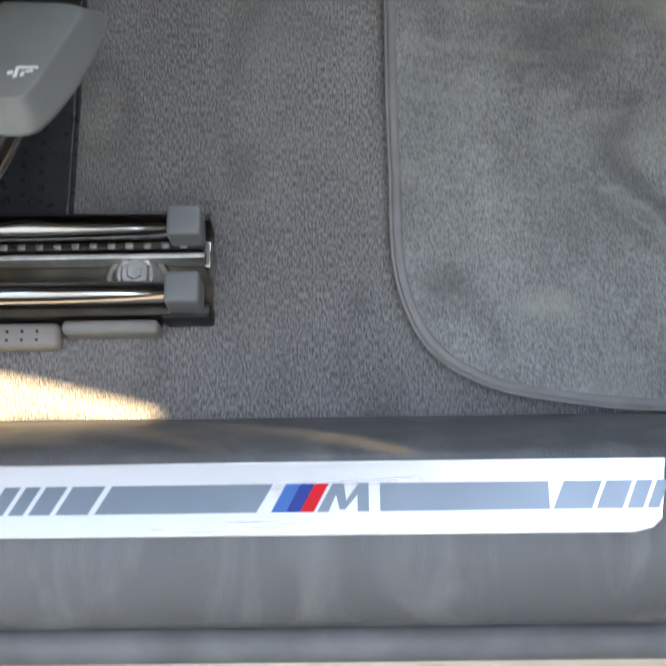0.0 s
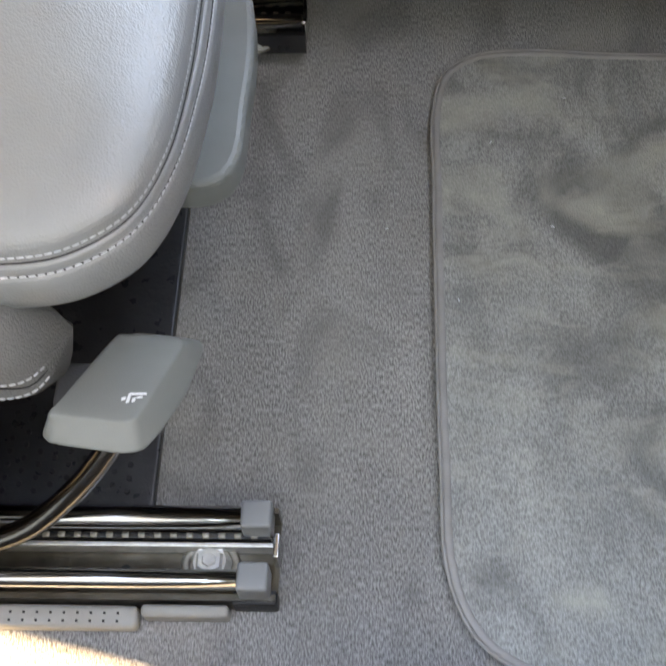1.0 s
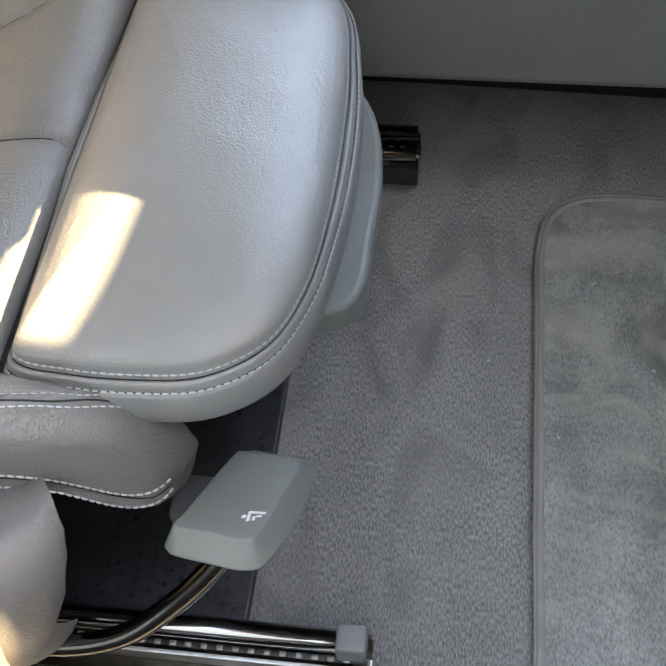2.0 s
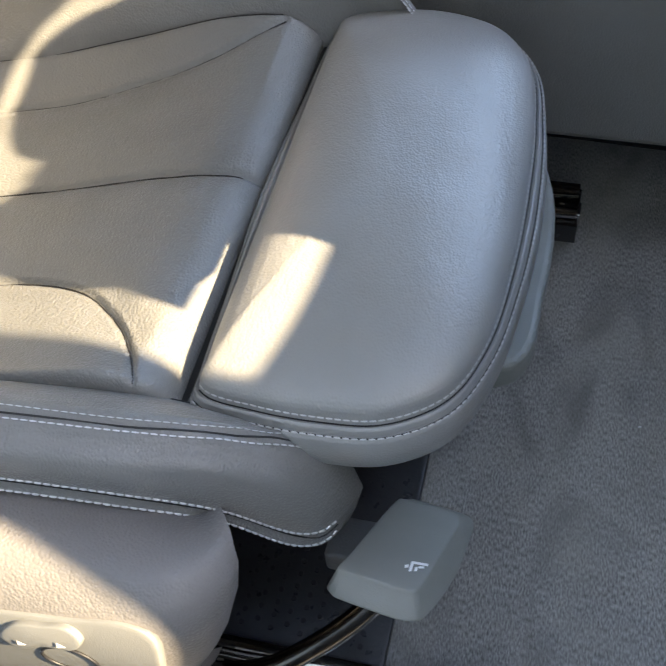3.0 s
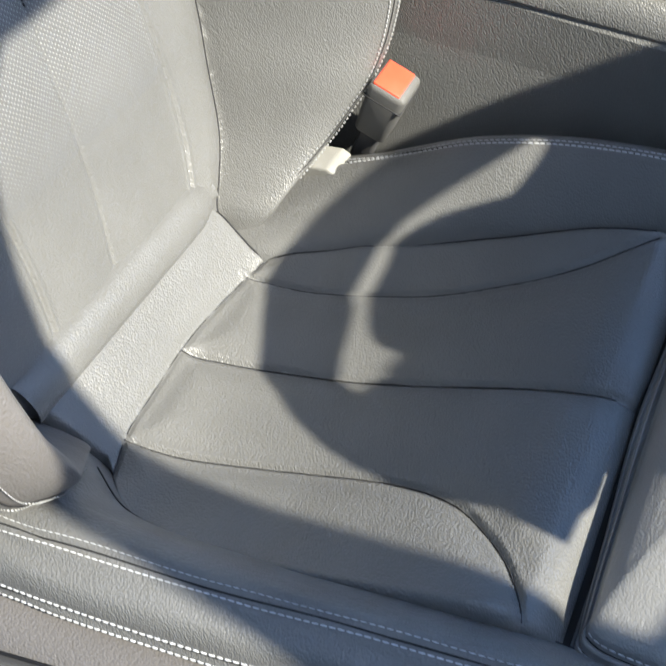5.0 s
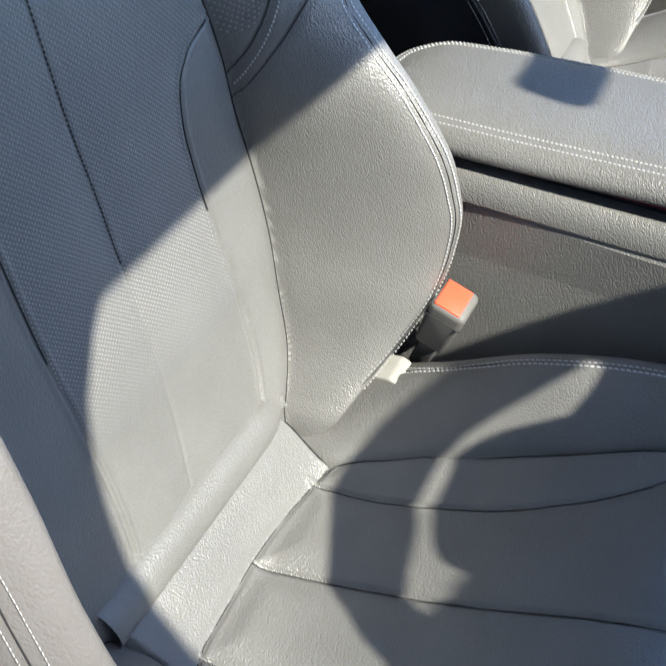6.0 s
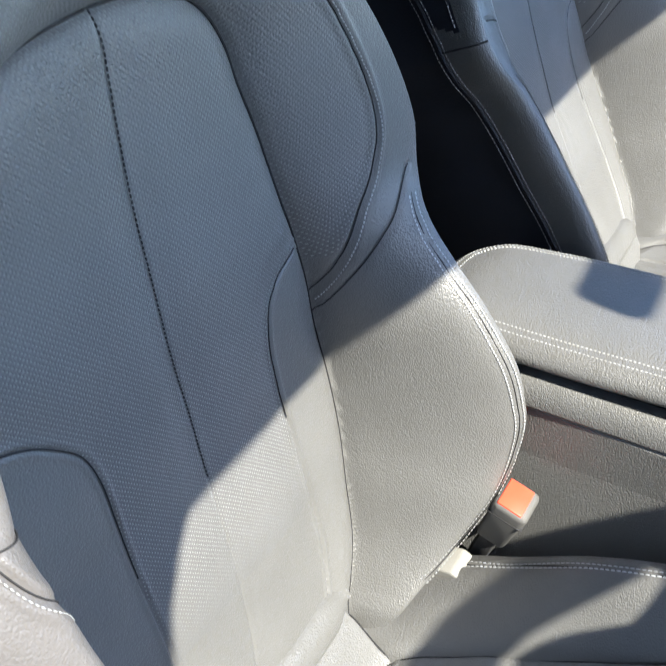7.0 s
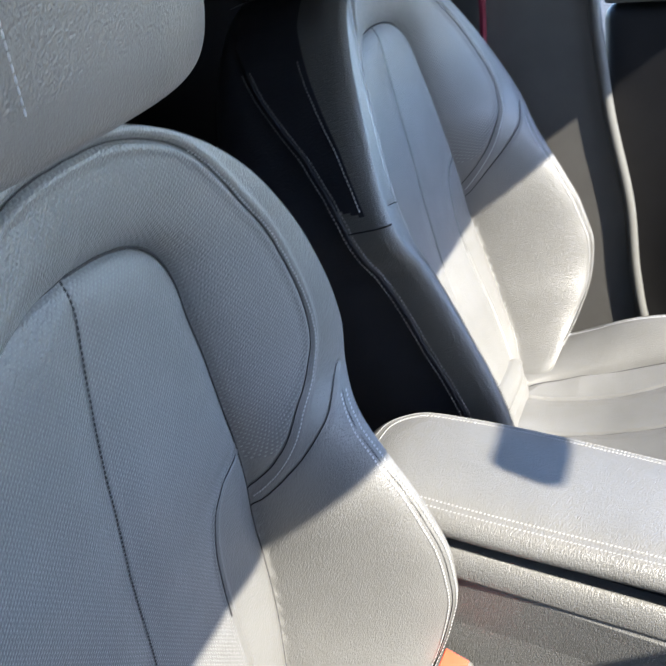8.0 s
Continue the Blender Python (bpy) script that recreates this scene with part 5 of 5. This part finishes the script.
kick = tagged(part("wall_kick", prism("wall_kick", [(0.44, -0.05), (0.44, 0.48), (0.50, 0.60), (0.645, 0.675), (0.85, 0.74), (1.3, 0.74), (1.3, -0.05)], "y", -0.125, -0.075), BLACKPLASTIC), "dark kick panel and front body side", "wall", kind="structure")
wall_far = tagged(part("wall_far", box("wall_far", (-1.7, 1.42, -0.05), (-0.60, 1.46, 1.15), 0.0), BLACKPLASTIC), "dark far rear side of the cabin", "wall", kind="structure")
post = empty("pillar_trim", (0, 0, 0), "grey plastic centre pillar trim with pale seal edge", "pillar trim", kind="structure")
PE = [(-0.47, 1.12), (-0.455, 0.75), (-0.430, 0.55), (-0.398, 0.40), (-0.386, 0.28), (-0.366, 0.18), (-0.325, 0.09), (-0.29, 0.05)]
part("panel", prism("panel", [tuple(q) for q in spline(PE, 40)] + [(-0.75, 0.05), (-0.75, 1.12)], "y", 1.40, 1.44, 0.004), PILLARTRIM, post)
part("seal", tube("seal", [(x + 0.004, 1.400, z) for x, z in PE], 0.009, 10, 60), GREYPLASTIC, post, "pale grey edge seal")
belt = tagged(part("seat_belt", prism("seat_belt", [(-0.612, 0.50), (-0.606, 0.50), (-0.596, 1.10), (-0.602, 1.10)], "y", 1.372, 1.392, 0.001), BELTRED), "dark red seat belt webbing on the pillar", "seat belt")
door = empty("door_far", (0, 0, 0), "closed black door panel with pale window ledge", "car door", kind="structure")
part("panel", box("panel", (-0.44, 1.445, 0.0), (1.2, 1.50, 0.69), 0.02), BLACKPLASTIC, door)
part("ledge", box("ledge", (-0.44, 1.435, 0.694), (1.2, 1.50, 0.715), 0.008), GREYPLASTIC, door, "pale grey window ledge")
near_door = empty("door_open", (0, 0, 0), "unseen open dark car door, mirror placed to shade the sill", "car door", kind="structure")
dm = pose(0.86, -0.20, 0, 0, 0, -111)
# Unseen mirror and foot, added to keep sun off the sill.
for nm, lo, hi in (("panel", (0.0, -0.04, -0.15), (1.0, 0.04, 0.635)), ("mirror", (0.042, -0.03, 0.70), (0.28, 0.10, 0.92)), ("mirror_foot", (0.032, -0.03, 0.62), (0.16, 0.03, 0.705))):
    ob = part(nm, box(nm, lo, hi, 0.03), PAINT if nm.startswith("mirror") else BLACKPLASTIC, near_door)
    ob.matrix_basis = dm
